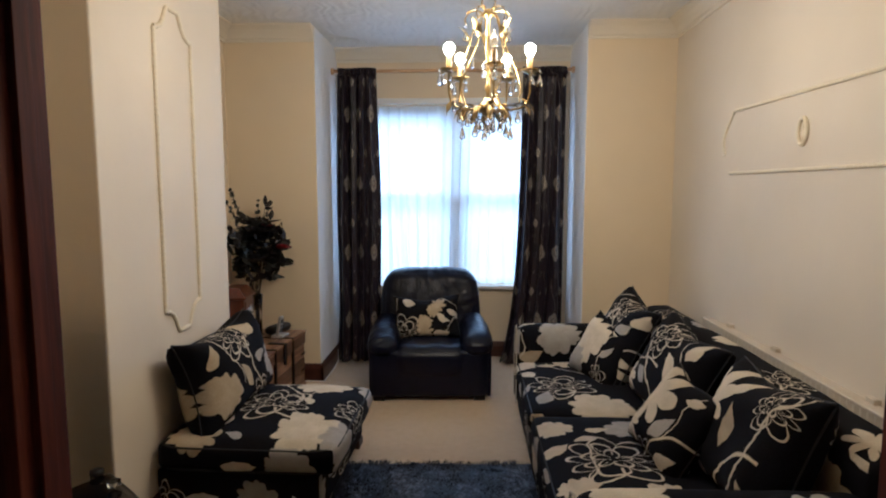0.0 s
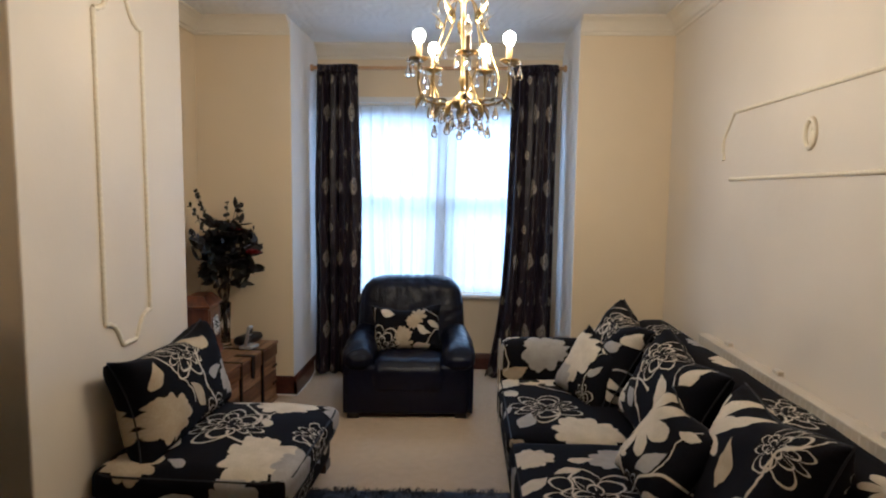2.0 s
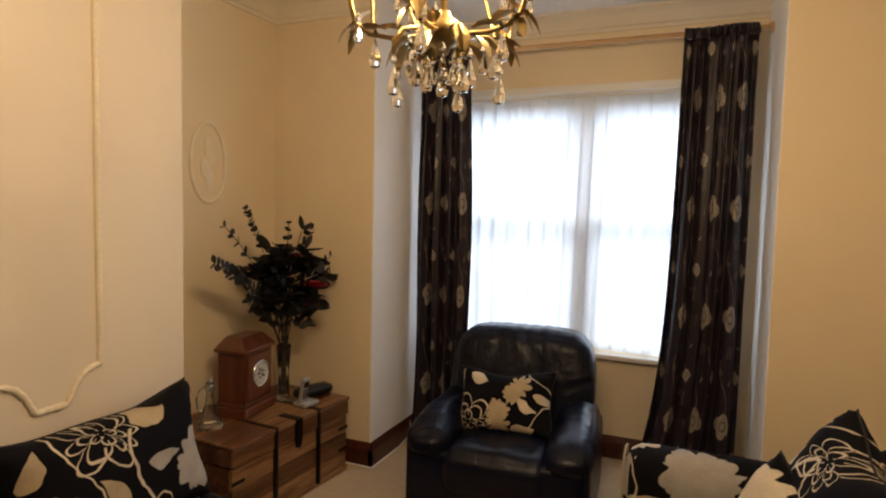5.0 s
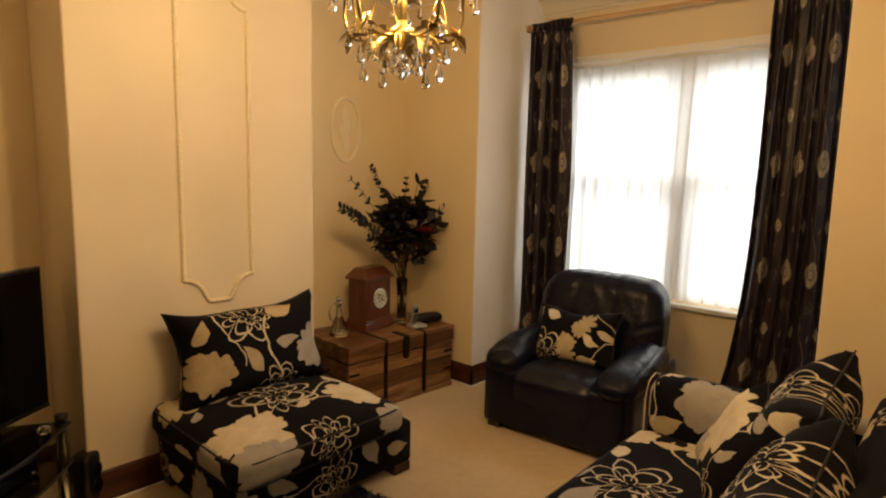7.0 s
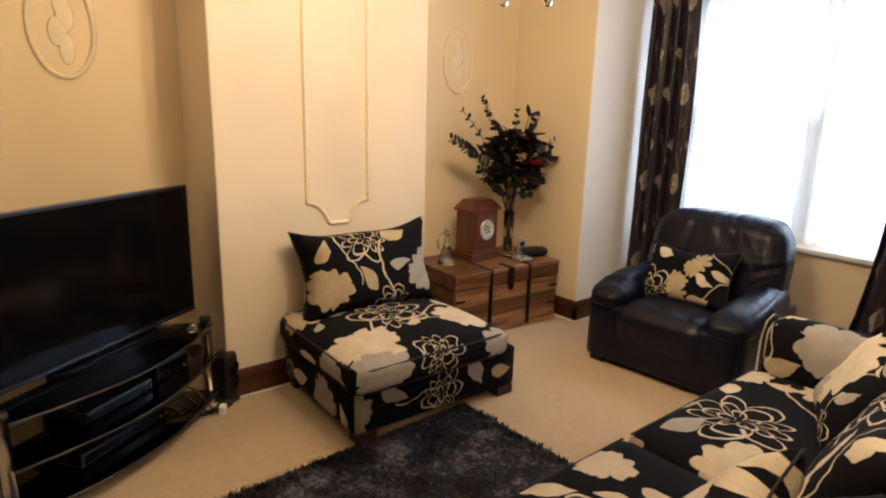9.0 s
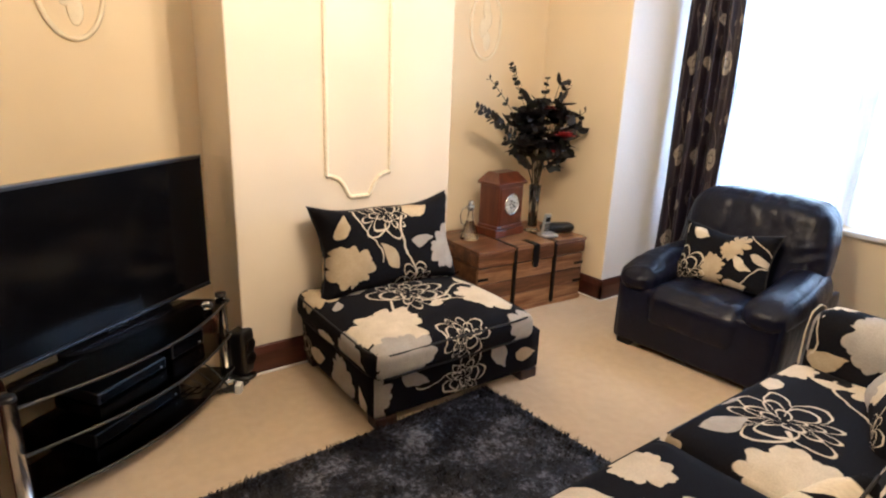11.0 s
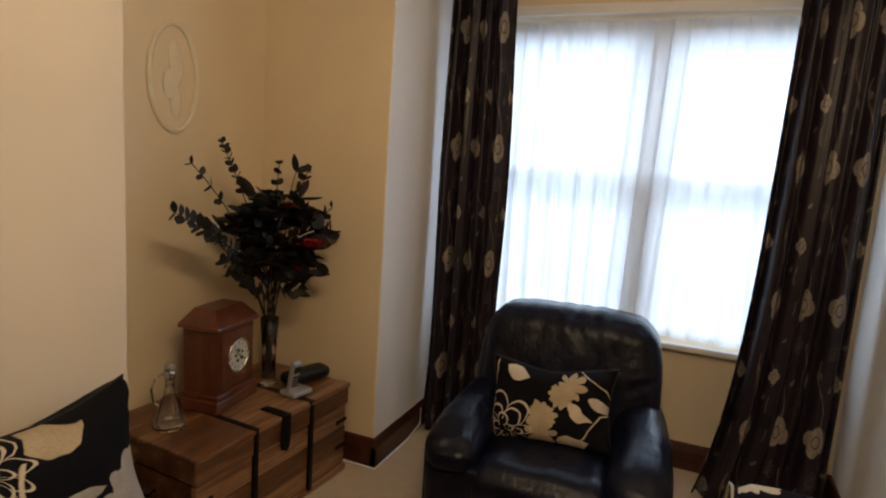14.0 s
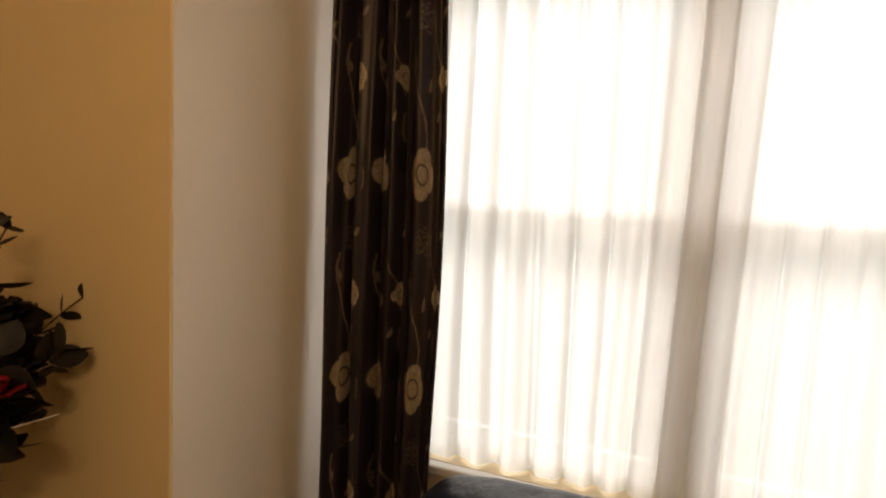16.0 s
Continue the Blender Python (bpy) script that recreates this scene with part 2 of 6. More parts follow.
# ---- the room ----
XL, XR, YB, YF, YW, H = -1.20, 2.10, 1.79, 5.045, 5.80, 2.66   # alcove wall, hall wall, opening wall, front wall, bay wall, ceiling
CX, CY0, CY1 = -0.765, 2.76, 3.93                               # chimney breast
BX0, BX1 = -0.525, 1.46                                          # bay
WX0, WX1, WZ0, WZ1 = -0.36, 1.28, 0.635, 2.20                    # window opening
DX0, DX1, DZ = -0.287, 1.492, 2.08                                 # opening to the back room


def build_shell():
    structure(part("floor", a_box(XL - 0.2, XR + 0.2, -2.6, 6.1, -0.1, 0.0), CARPET), "beige cut-pile fitted carpet, slightly worn", "floor")
    structure(part("ceiling", a_box(XL - 0.2, XR + 0.2, -2.6, 6.1, H, H + 0.1), CEIL), "white embossed ceiling paper with swirling relief", "ceiling")
    structure(part("wall_west", a_box(XL - 0.15, XL, -2.6, YF, 0, H), WALL), "cream painted plaster party wall with alcoves", "wall")
    structure(part("wall_east", a_box(XR, XR + 0.15, -2.6, YF, 0, H), PALE_WALL), "pale cream plaster side wall", "wall")
    structure(part("wall_south", a_box(XL, XR, -2.6, -2.45, 0, H), WALL), "cream painted plaster end wall of the back room", "wall")
    structure(part("chimney_breast", box(bmesh.new(), XL, CX, CY0, CY1, 0, H, 0.008), PALE_WALL), "pale cream plaster chimney breast standing proud of the wall", "chimney breast")
    structure(part("wall_front_left", box(bmesh.new(), XL - 0.15, BX0 - 0.004, YF, 6.1, 0, H), WALL), "cream painted wall pier beside the bay", "wall")
    structure(part("wall_front_right", box(bmesh.new(), BX1 + 0.004, XR + 0.15, YF, 6.1, 0, H), WALL), "cream painted wall pier beside the bay", "wall")
    structure(part("bay_reveal_left", a_box(BX0 - 0.004, BX0, YF + 0.006, YW, 0, H), REVEAL), "side of the window bay, whitened to show daylight", "wall")
    structure(part("bay_reveal_right", a_box(BX1, BX1 + 0.004, YF + 0.006, YW, 0, H), REVEAL), "side of the window bay, whitened to show daylight", "wall")
    for name, a in (("wall_bay_left", (BX0, WX0, 0, H)), ("wall_bay_right", (WX1, BX1, 0, H)), ("wall_bay_below", (WX0, WX1, 0, WZ0)), ("wall_bay_above", (WX0, WX1, WZ1, H))):
        structure(part(name, a_box(a[0], a[1], YW, 6.1, a[2], a[3]), WALL), "cream painted bay wall round the sash window", "wall")
    for name, a in (("wall_opening_left", (XL, DX0, 0, H)), ("wall_opening_right", (DX1, XR, 0, H)), ("wall_opening_above", (DX0, DX1, DZ, H))):
        structure(part(name, a_box(a[0], a[1], YB - 0.12, YB, a[2], a[3]), WALL), "cream painted wall with a wide opening between two rooms", "wall")


def build_coving():
    prof = [(0, 0), (0.105, 0), (0.105, -0.012), (0.09, -0.018), (0.065, -0.034), (0.042, -0.06), (0.028, -0.085), (0.014, -0.092), (0.014, -0.11), (0, -0.11)]
    runs = [("x", XL, BX0 + 0.0, YF, -1), ("x", BX1, XR, YF, -1), ("x", BX0, BX1, YW, -1), ("y", YB, YF, XR, -1),
            ("y", YB, CY0, XL, 1), ("y", CY1, YF, XL, 1), ("y", CY0, CY1, CX, 1), ("x", XL, XR, YB, 1)]
    for axis, lo, hi, at, s in runs:
        bm = prism(bmesh.new(), [(at + s * o, H - 0.001 + z) for o, z in prof], axis, lo, hi)
        structure(part("coving", bm, COVE), "cream painted plaster coving along the ceiling", "coving")


def build_skirting():
    prof = [(0, 0), (0.022, 0), (0.022, 0.095), (0.016, 0.115), (0.012, 0.128), (0.004, 0.134), (0, 0.134)]
    runs = [("y", YB, CY0, XL, 1), ("y", CY1, YF, XL, 1), ("x", XL, CX + 0.022, CY0, -1), ("x", XL, CX + 0.022, CY1, 1), ("y", CY0 - 0.022, CY1 + 0.022, CX, 1),
            ("x", XL, BX0 + 0.022, YF, -1), ("y", YF - 0.022, YW, BX0, 1), ("y", YF - 0.022, YW, BX1, -1), ("x", BX1 - 0.022, XR, YF, -1),
            ("x", BX0, BX1, YW, -1), ("y", YB, YF, XR, -1)]
    for i, (axis, lo, hi, at, s) in enumerate(runs):
        bm = prism(bmesh.new(), [(at + s * o, z + 0.0015 * (i % 3)) for o, z in prof], axis, lo, hi)
        structure(part("baseboard", bm, SKIRT), "dark stained wooden skirting board", "skirting board")


def build_opening_frame():
    for s, x in ((1, DX0), (-1, DX1)):
        bm = box(bmesh.new(), min(x, x + s * 0.03), max(x, x + s * 0.03), YB - 0.135, YB + 0.012, 0, DZ, 0.003)
        box(bm, min(x + s * 0.03, x + s * 0.045), max(x + s * 0.03, x + s * 0.045), YB - 0.09, YB - 0.045, 0, DZ - 0.03, 0.002)
        structure(part("door_lining", bm, MAHOG), "dark red mahogany lining of the room opening", "door frame")
        for y, t in ((YB, 1), (YB - 0.12, -1)):
            bm = box(bmesh.new(), min(x - s * 0.085, x + s * 0.012), max(x - s * 0.085, x + s * 0.012), min(y + t * 0.013, y), max(y + t * 0.013, y), 0, DZ + 0.07, 0.004)
            box(bm, min(x - s * 0.075, x - s * 0.02), max(x - s * 0.075, x - s * 0.02), min(y, y + t * 0.022), max(y, y + t * 0.022), 0, DZ + 0.06, 0.005)
            structure(part("architrave", bm, MAHOG), "dark red mahogany architrave round the room opening", "architrave")
    bm = box(bmesh.new(), DX0 + 0.03, DX1 - 0.03, YB - 0.135, YB + 0.012, DZ - 0.03, DZ, 0.003)
    structure(part("door_lining", bm, MAHOG), "dark red mahogany head lining of the room opening", "door frame")
    for y, t in ((YB, 1), (YB - 0.12, -1)):
        bm = box(bmesh.new(), DX0 - 0.085, DX1 + 0.085, min(y, y + t * 0.016), max(y, y + t * 0.016), DZ - 0.012, DZ + 0.085, 0.004)
        structure(part("architrave", bm, MAHOG), "dark red mahogany architrave over the room opening", "architrave")


build_shell()
build_coving()
build_skirting()
build_opening_frame()


# ---- flowered upholstery ----
def motif_group(kind):
    """A node group that draws one flocked motif: bloom, outline flower, leaf or stem."""
    g = bpy.data.node_groups.new("motif_" + kind, "ShaderNodeTree")
    for name, st in (("UV", "NodeSocketVector"), ("X", "NodeSocketFloat"), ("Y", "NodeSocketFloat"), ("Size", "NodeSocketFloat"), ("Turn", "NodeSocketFloat")):
        g.interface.new_socket(name, in_out="INPUT", socket_type=st)
    g.interface.new_socket("Mask", in_out="OUTPUT", socket_type="NodeSocketFloat")
    gi, go = g.nodes.new("NodeGroupInput"), g.nodes.new("NodeGroupOutput")

    def m(op, a, b=0.0, c=0.0):
        n = g.nodes.new("ShaderNodeMath")
        n.operation = op
        for sock, v in zip(n.inputs, (a, b, c)):
            if hasattr(v, "is_linked"):
                g.links.new(v, sock)
            else:
                sock.default_value = v
        return n.outputs[0]

    sep = g.nodes.new("ShaderNodeSeparateXYZ")
    g.links.new(gi.outputs["UV"], sep.inputs[0])
    dx, dy = m("SUBTRACT", sep.outputs[0], gi.outputs["X"]), m("SUBTRACT", sep.outputs[1], gi.outputs["Y"])
    co, si = m("COSINE", gi.outputs["Turn"]), m("SINE", gi.outputs["Turn"])
    x = m("DIVIDE", m("ADD", m("MULTIPLY", dx, co), m("MULTIPLY", dy, si)), gi.outputs["Size"])
    y = m("DIVIDE", m("SUBTRACT", m("MULTIPLY", dy, co), m("MULTIPLY", dx, si)), gi.outputs["Size"])
    r = m("SQRT", m("ADD", m("MULTIPLY", x, x), m("MULTIPLY", y, y)))
    a = m("ARCTAN2", y, x)

    def inside(v, edge, soft):
        return m("SMOOTH_MIN", 1.0, m("MAXIMUM", m("DIVIDE", m("SUBTRACT", edge, v), soft), 0.0), 0.0)

    def petals(n, lo, hi, ph, p=0.6):
        w = m("ABSOLUTE", m("COSINE", m("MULTIPLY_ADD", a, n / 2, ph)))
        return m("MULTIPLY_ADD", m("POWER", w, p), hi - lo, lo)

    if kind == "bloom":
        # a full flower head seen from the side: many small lobes, longer to one side
        rough = m("MULTIPLY", m("ABSOLUTE", m("SINE", m("MULTIPLY_ADD", a, 6.5, 0.8))), 0.10)
        side = m("MULTIPLY", m("COSINE", m("ADD", a, 0.7)), 0.12)
        uneven = m("MULTIPLY", m("SINE", m("MULTIPLY_ADD", a, 3.0, 1.9)), 0.07)
        out = inside(r, m("ADD", m("ADD", m("ADD", petals(9, 0.68, 0.86, 0.4, 0.7), rough), side), uneven), 0.03)
    elif kind == "daisy":
        # long pointed petals fanned to one side
        side = m("MULTIPLY", m("COSINE", m("ADD", a, 0.4)), 0.20)
        out = inside(r, m("ADD", petals(8, 0.34, 0.92, 0.3, 0.75), side), 0.03)
    elif kind == "outline":
        out = None
        a = m("ADD", a, m("ADD", m("MULTIPLY", m("SINE", m("MULTIPLY_ADD", a, 2.0, 0.7)), 0.20), m("MULTIPLY", m("SINE", m("MULTIPLY_ADD", a, 3.0, 2.0)), 0.13)))
        r = m("MULTIPLY", r, m("MULTIPLY_ADD", m("COSINE", m("MULTIPLY_ADD", a, 2.0, 0.5)), 0.10, 1.0))
        for n, lo, hi, ph, w in ((9, 0.58, 1.02, 0.2, 0.044), (7, 0.34, 0.70, 0.9, 0.042), (5, 0.14, 0.40, 0.1, 0.04)):
            ring = m("ABSOLUTE", m("SUBTRACT", r, petals(n, lo, hi, ph, 0.8)))
            one = inside(ring, w, 0.02)
            spokes = m("MULTIPLY", inside(m("MULTIPLY", r, m("ABSOLUTE", m("COSINE", m("MULTIPLY_ADD", a, n / 2, ph)))), 0.045, 0.02),
                       m("MULTIPLY", inside(r, lo, 0.03), m("GREATER_THAN", r, lo * 0.6)))
            one = m("MAXIMUM", one, spokes)
            out = one if out is None else m("MAXIMUM", out, one)
    elif kind == "leaf":
        w = m("MULTIPLY", m("MAXIMUM", m("SUBTRACT", 1.0, m("MULTIPLY", x, x)), 0.0), m("MAXIMUM", m("MULTIPLY_ADD", x, -0.16, 0.46), 0.0))
        w = m("SUBTRACT", w, m("MULTIPLY", m("GREATER_THAN", m("ABSOLUTE", x), 1.0), 9.0))
        out = inside(m("ABSOLUTE", m("SUBTRACT", y, m("MULTIPLY", m("MULTIPLY", x, x), 0.15))), w, 0.04)
    elif kind == "stem":
        curve = m("SUBTRACT", y, m("MULTIPLY", m("SINE", m("MULTIPLY", x, 2.2)), 0.28))
        w = m("SUBTRACT", m("MULTIPLY", m("LESS_THAN", m("ABSOLUTE", x), 1.0), 9.036), 9.0)
        out = inside(m("ABSOLUTE", curve), w, 0.02)
    else:   # rose: a small square bloom with a ring in its middle
        body = inside(r, petals(4, 0.74, 1.0, 0.78, 0.7), 0.06)
        ring = inside(m("ABSOLUTE", m("SUBTRACT", r, 0.36)), 0.07, 0.04)
        out = m("SUBTRACT", body, m("MULTIPLY", ring, 0.8))
    g.links.new(m("MINIMUM", m("MAXIMUM", out, 0.0), 1.0), go.inputs["Mask"])
    return g


GROUPS = {k: motif_group(k) for k in ("bloom", "daisy", "outline", "leaf", "stem", "rose")}
TONES = {"cream": ((0.48, 0.42, 0.32), (0.66, 0.59, 0.48)), "grey": ((0.30, 0.28, 0.26), (0.42, 0.40, 0.38)), "tan": ((0.36, 0.29, 0.19), (0.50, 0.42, 0.30))}


def put_motif(n, uv, kind, x, y, size, turn):
    gn = n.node("ShaderNodeGroup")
    gn.node_tree = GROUPS[kind]
    n.link(uv, gn.inputs["UV"])
    for key, v in (("X", x), ("Y", y), ("Size", size), ("Turn", radians(turn))):
        gn.inputs[key].default_value = v
    return gn.outputs["Mask"]


def flowered(name, motifs, warp=0.021):
    """Black woven cloth with flocked cream and grey flowers."""
    n = Net(name)
    c = n.node("ShaderNodeTexCoord")
    uv = c.outputs["UV"]
    wob = n.node("ShaderNodeTexNoise", Scale=11.0, Detail=2.0)
    n.link(uv, wob.inputs["Vector"])
    sub = n.node("ShaderNodeVectorMath")
    sub.operation = "MULTIPLY_ADD"
    n.link(wob.outputs["Color"], sub.inputs[0])
    sub.inputs[1].default_value = (warp * 2, warp * 2, 0)
    n.link(uv, sub.inputs[2])
    vec = sub.outputs[0]
    grain = n.noise(uv, 160, 4, 0.7)
    blotch = n.noise(uv, 14, 3)
    pile = n.math("MULTIPLY_ADD", grain, 0.55, n.math("MULTIPLY", blotch, 0.45))
    col = n.ramp(grain, [(0.3, (0.003, 0.003, 0.005)), (0.7, (0.008, 0.008, 0.012))])
    tones = {k: n.ramp(pile, [(0.35, lo), (0.65, hi)]) for k, (lo, hi) in TONES.items()}
    height = None
    for kind, x, y, size, turn, tone in motifs:
        mask = put_motif(n, vec, kind, x, y, size, turn)
        col = n.mix(mask, col, tones[tone])
        height = mask if height is None else n.math("MAXIMUM", height, mask)
    n.bump(n.math("MULTIPLY_ADD", grain, 0.25, height), 0.35, 0.003)
    return n.done(0.9, 0, col, Specular_IOR_Level=0.12)


def scatter_motifs(seed, w, h, big=0.15):
    """A loose, even spread of the same motifs over a cloth w by h metres."""
    rnd = random.Random(seed)
    out, taken = [], []
    wants = [("outline", big * 0.95, "cream"), ("bloom", big, "cream"), ("bloom", big * 0.9, "grey")] * max(1, round(w * h / 0.16)) + \
            [("leaf", 0.06, "cream"), ("leaf", 0.07, "grey"), ("stem", 0.15, "cream"), ("leaf", 0.055, "tan")] * max(2, round(w * h / 0.09))
    for kind, size, tone in wants[:26]:
        for _ in range(25):
            x, y = rnd.uniform(-w / 2, w / 2), rnd.uniform(-h / 2, h / 2)
            near = 0.78 if kind in ("outline", "bloom") else 0.55
            if all((x - a) ** 2 + (y - b) ** 2 > (near * (size + s)) ** 2 for a, b, s in taken):
                out.append((kind, x, y, size * rnd.uniform(0.85, 1.1), rnd.uniform(0, 360), tone))
                taken.append((x, y, size * (0.5 if kind == "stem" else 1)))
                break
    out.sort(key=lambda q: q[0] != "stem")
    return out


# ---- soft shapes ----
def soft_box(bm, lo, hi, r, puff=(0, 0, 0), cuts=9, wrinkle=0.0, seed=0.0):
    """A box with rounded edges and swelling faces, with cloth coordinates laid over its top and down its sides."""
    lo, hi = Vector(lo), Vector(hi)
    c, h = (lo + hi) / 2, (hi - lo) / 2
    tmp = bmesh.new()
    bmesh.ops.create_cube(tmp, size=2)
    bmesh.ops.subdivide_edges(tmp, edges=tmp.edges[:], cuts=cuts, use_grid_fill=True)
    uvl = bm.loops.layers.uv.verify()
    rmap = {}
    for v in tmp.verts:
        p = v.co.copy()
        q = Vector([math.sin(a * math.pi / 2) * 0.35 + a * 0.65 for a in p])
        w = Vector([q[i] * h[i] for i in range(3)])
        k = Vector([max(-(h[i] - r), min(h[i] - r, w[i])) for i in range(3)])
        d = w - k
        if d.length > 1e-6:
            e = max(abs(x) for x in d) / d.length
            w = k + d * e if d.length > r * 0.999 or sum(abs(x) > 1e-6 for x in d) > 1 else w
        w += Vector([puff[i] * q[i] * (1 - q[(i + 1) % 3] ** 2) * (1 - q[(i + 2) % 3] ** 2) for i in range(3)])
        if wrinkle:
            w += Vector((1, 1, 1)) * wrinkle * noise.noise(w * 7 + Vector((seed, seed * 2, 0))) * 0.5
        rmap[v] = bm.verts.new(c + w)
    for f in tmp.faces:
        nf = bm.faces.new([rmap[v] for v in f.verts])
        nf.smooth = True
        n = f.normal
        for loop, v in zip(nf.loops, f.verts):
            x, y, z = rmap[v].co - c
            down = h.z - z
            if abs(n.z) > 0.7:
                loop[uvl].uv = (x, y) if n.z > 0 else (x + 2, y)
            elif abs(n.x) > 0.7:
                loop[uvl].uv = (math.copysign(h.x + down, n.x), y)
            else:
                loop[uvl].uv = (x, math.copysign(h.y + down, n.y))
    tmp.free()
    return bm


def pillow_mesh(w, h, t, pinch=0.10, n=28, seed=0.0, full=0.62):
    """A scatter cushion in the x-z plane, front towards -y, with drawn-out corners."""
    bm = bmesh.new()
    uvl = bm.loops.layers.uv.verify()
    grid = {}
    for side in (-1, 1):
        for i in range(n + 1):
            for j in range(n + 1):
                u, v = 2 * i / n - 1, 2 * j / n - 1
                u, v = math.sin(u * math.pi / 2) * 0.5 + u * 0.5, math.sin(v * math.pi / 2) * 0.5 + v * 0.5
                rim = i in (0, n) or j in (0, n)
                key = (i, j, 0 if rim else side)
                if key in grid:
                    continue
                x = w / 2 * u * (1 - pinch * (1 - v * v))
                z = h / 2 * v * (1 - pinch * (1 - u * u))
                y = side * t / 2 * max(0.0, (1 - u ** 4) * (1 - v ** 4)) ** full
                p = Vector((x * 6 + seed * 3, side * 2.0 + seed, z * 6))
                crease = 1 - 2 * abs(noise.noise((u * 5 + seed * 2, v * 5 - seed, side)))
                y += side * (0.014 * noise.noise(p) + 0.010 * crease * (0.3 + u * u * v * v)) * (0 if rim else 1)
                z -= h * 0.05 * (1 - u * u) * max(0.0, v) * (1 + 0.5 * math.sin(seed * 7 + u * 4))
                grid[key] = bm.verts.new((x, y, z))
    for side in (-1, 1):
        for i in range(n):
            for j in range(n):
                ks = [(i, j), (i + 1, j), (i + 1, j + 1), (i, j + 1)]
                vs = [grid[(a, b, 0 if a in (0, n) or b in (0, n) else side)] for a, b in ks]
                f = bm.faces.new(vs if side < 0 else vs[::-1])
                f.smooth = True
                for loop in f.loops:
                    loop[uvl].uv = (loop.vert.co.x, loop.vert.co.z)
    rim = [(w / 2 * u * (1 - pinch * (1 - v * v)), 0, h / 2 * v * (1 - pinch * (1 - u * u)) - h * 0.05 * (1 - u * u) * max(0.0, v) * (1 + 0.5 * math.sin(seed * 7 + u * 4)))
           for u, v in [(k / 10 - 1, -1) for k in range(20)] + [(1, k / 10 - 1) for k in range(20)] + [(1 - k / 10, 1) for k in range(20)] + [(-1, 1 - k / 10) for k in range(20)]]
    return bm, rim


PIPING = plain("black_piping_cord", (0.006, 0.006, 0.008), 0.7)


def cushion(name, m, w, h, t, motifs, label, pinch=0.10, seed=0.0, category="cushion", group="", full=0.62):
    root = empty(name, m, label, category, group)
    bm, rim = pillow_mesh(w, h, t, pinch, seed=seed, full=full)
    part("cover", bm, flowered("flowered_cloth", motifs), root)
    part("piping", tube(bmesh.new(), rim, 0.004, 6, closed=True), PIPING, root, "black piped seam", smooth=True)
    return root


# ---- window bay ----
def build_window():
    root = empty("window_1", pose(0, 5.965, 0), "white painted twin sash window in the bay", "window")
    tagged(root, kind="structure")
    xm, zm = (WX0 + WX1) / 2 + 0.037, 1.45
    for name, a in (("window_frame", (WX0, WX0 + 0.06, -0.06, 0.08, WZ0, WZ1)), ("window_frame", (WX1 - 0.06, WX1, -0.06, 0.08, WZ0, WZ1)),
                    ("window_head", (WX0 + 0.06, WX1 - 0.06, -0.06, 0.08, WZ1 - 0.05, WZ1)), ("mullion", (xm - 0.045, xm + 0.045, -0.06, 0.08, WZ0 + 0.05, WZ1 - 0.05)),
                    ("bottom_rail", (WX0 + 0.06, WX1 - 0.06, -0.05, 0.06, WZ0 + 0.001, WZ0 + 0.05))):
        part(name, a_box(*a, bevel=0.006), WHITE_GLOSS, root)
    for x0, x1 in ((WX0 + 0.06, xm - 0.045), (xm + 0.045, WX1 - 0.06)):
        for z0, z1, y in ((WZ0 + 0.05, zm + 0.012, -0.02), (zm - 0.012, WZ1 - 0.05, 0.03)):
            bm = bmesh.new()
            for a in ((x0, x0 + 0.03, z0, z1), (x1 - 0.03, x1, z0, z1), (x0 + 0.03, x1 - 0.03, z0, z0 + 0.032), (x0 + 0.03, x1 - 0.03, z1 - 0.032, z1)):
                box(bm, a[0], a[1], y - 0.018, y + 0.018, a[2], a[3], 0.004)
            sash = part("sash", bm, WHITE_GLOSS, root)
            pane = part("pane", a_box(x0 + 0.025, x1 - 0.025, y - 0.002, y + 0.002, z0 + 0.025, z1 - 0.025), PANE, sash)
            pane.visible_shadow = False
            part("latch", a_box((x0 + x1) / 2 - 0.025, (x0 + x1) / 2 + 0.025, y - 0.03, y - 0.018, z0 + 0.01, z0 + 0.028, bevel=0.003), plain("dull_brass", (0.35, 0.26, 0.12), 0.4, 1.0), sash)
    part("window_sill", a_box(WX0 - 0.05, WX1 + 0.05, -0.21, -0.166, WZ0 - 0.03, WZ0 + 0.002, bevel=0.008), WHITE_GLOSS, root)
    bm = box(bmesh.new(), WX0 - 0.03, WX1 + 0.03, -0.187, -0.164, WZ1 - 0.0, WZ1 + 0.05, 0.006)
    part("window_trim", bm, WHITE_GLOSS, root)


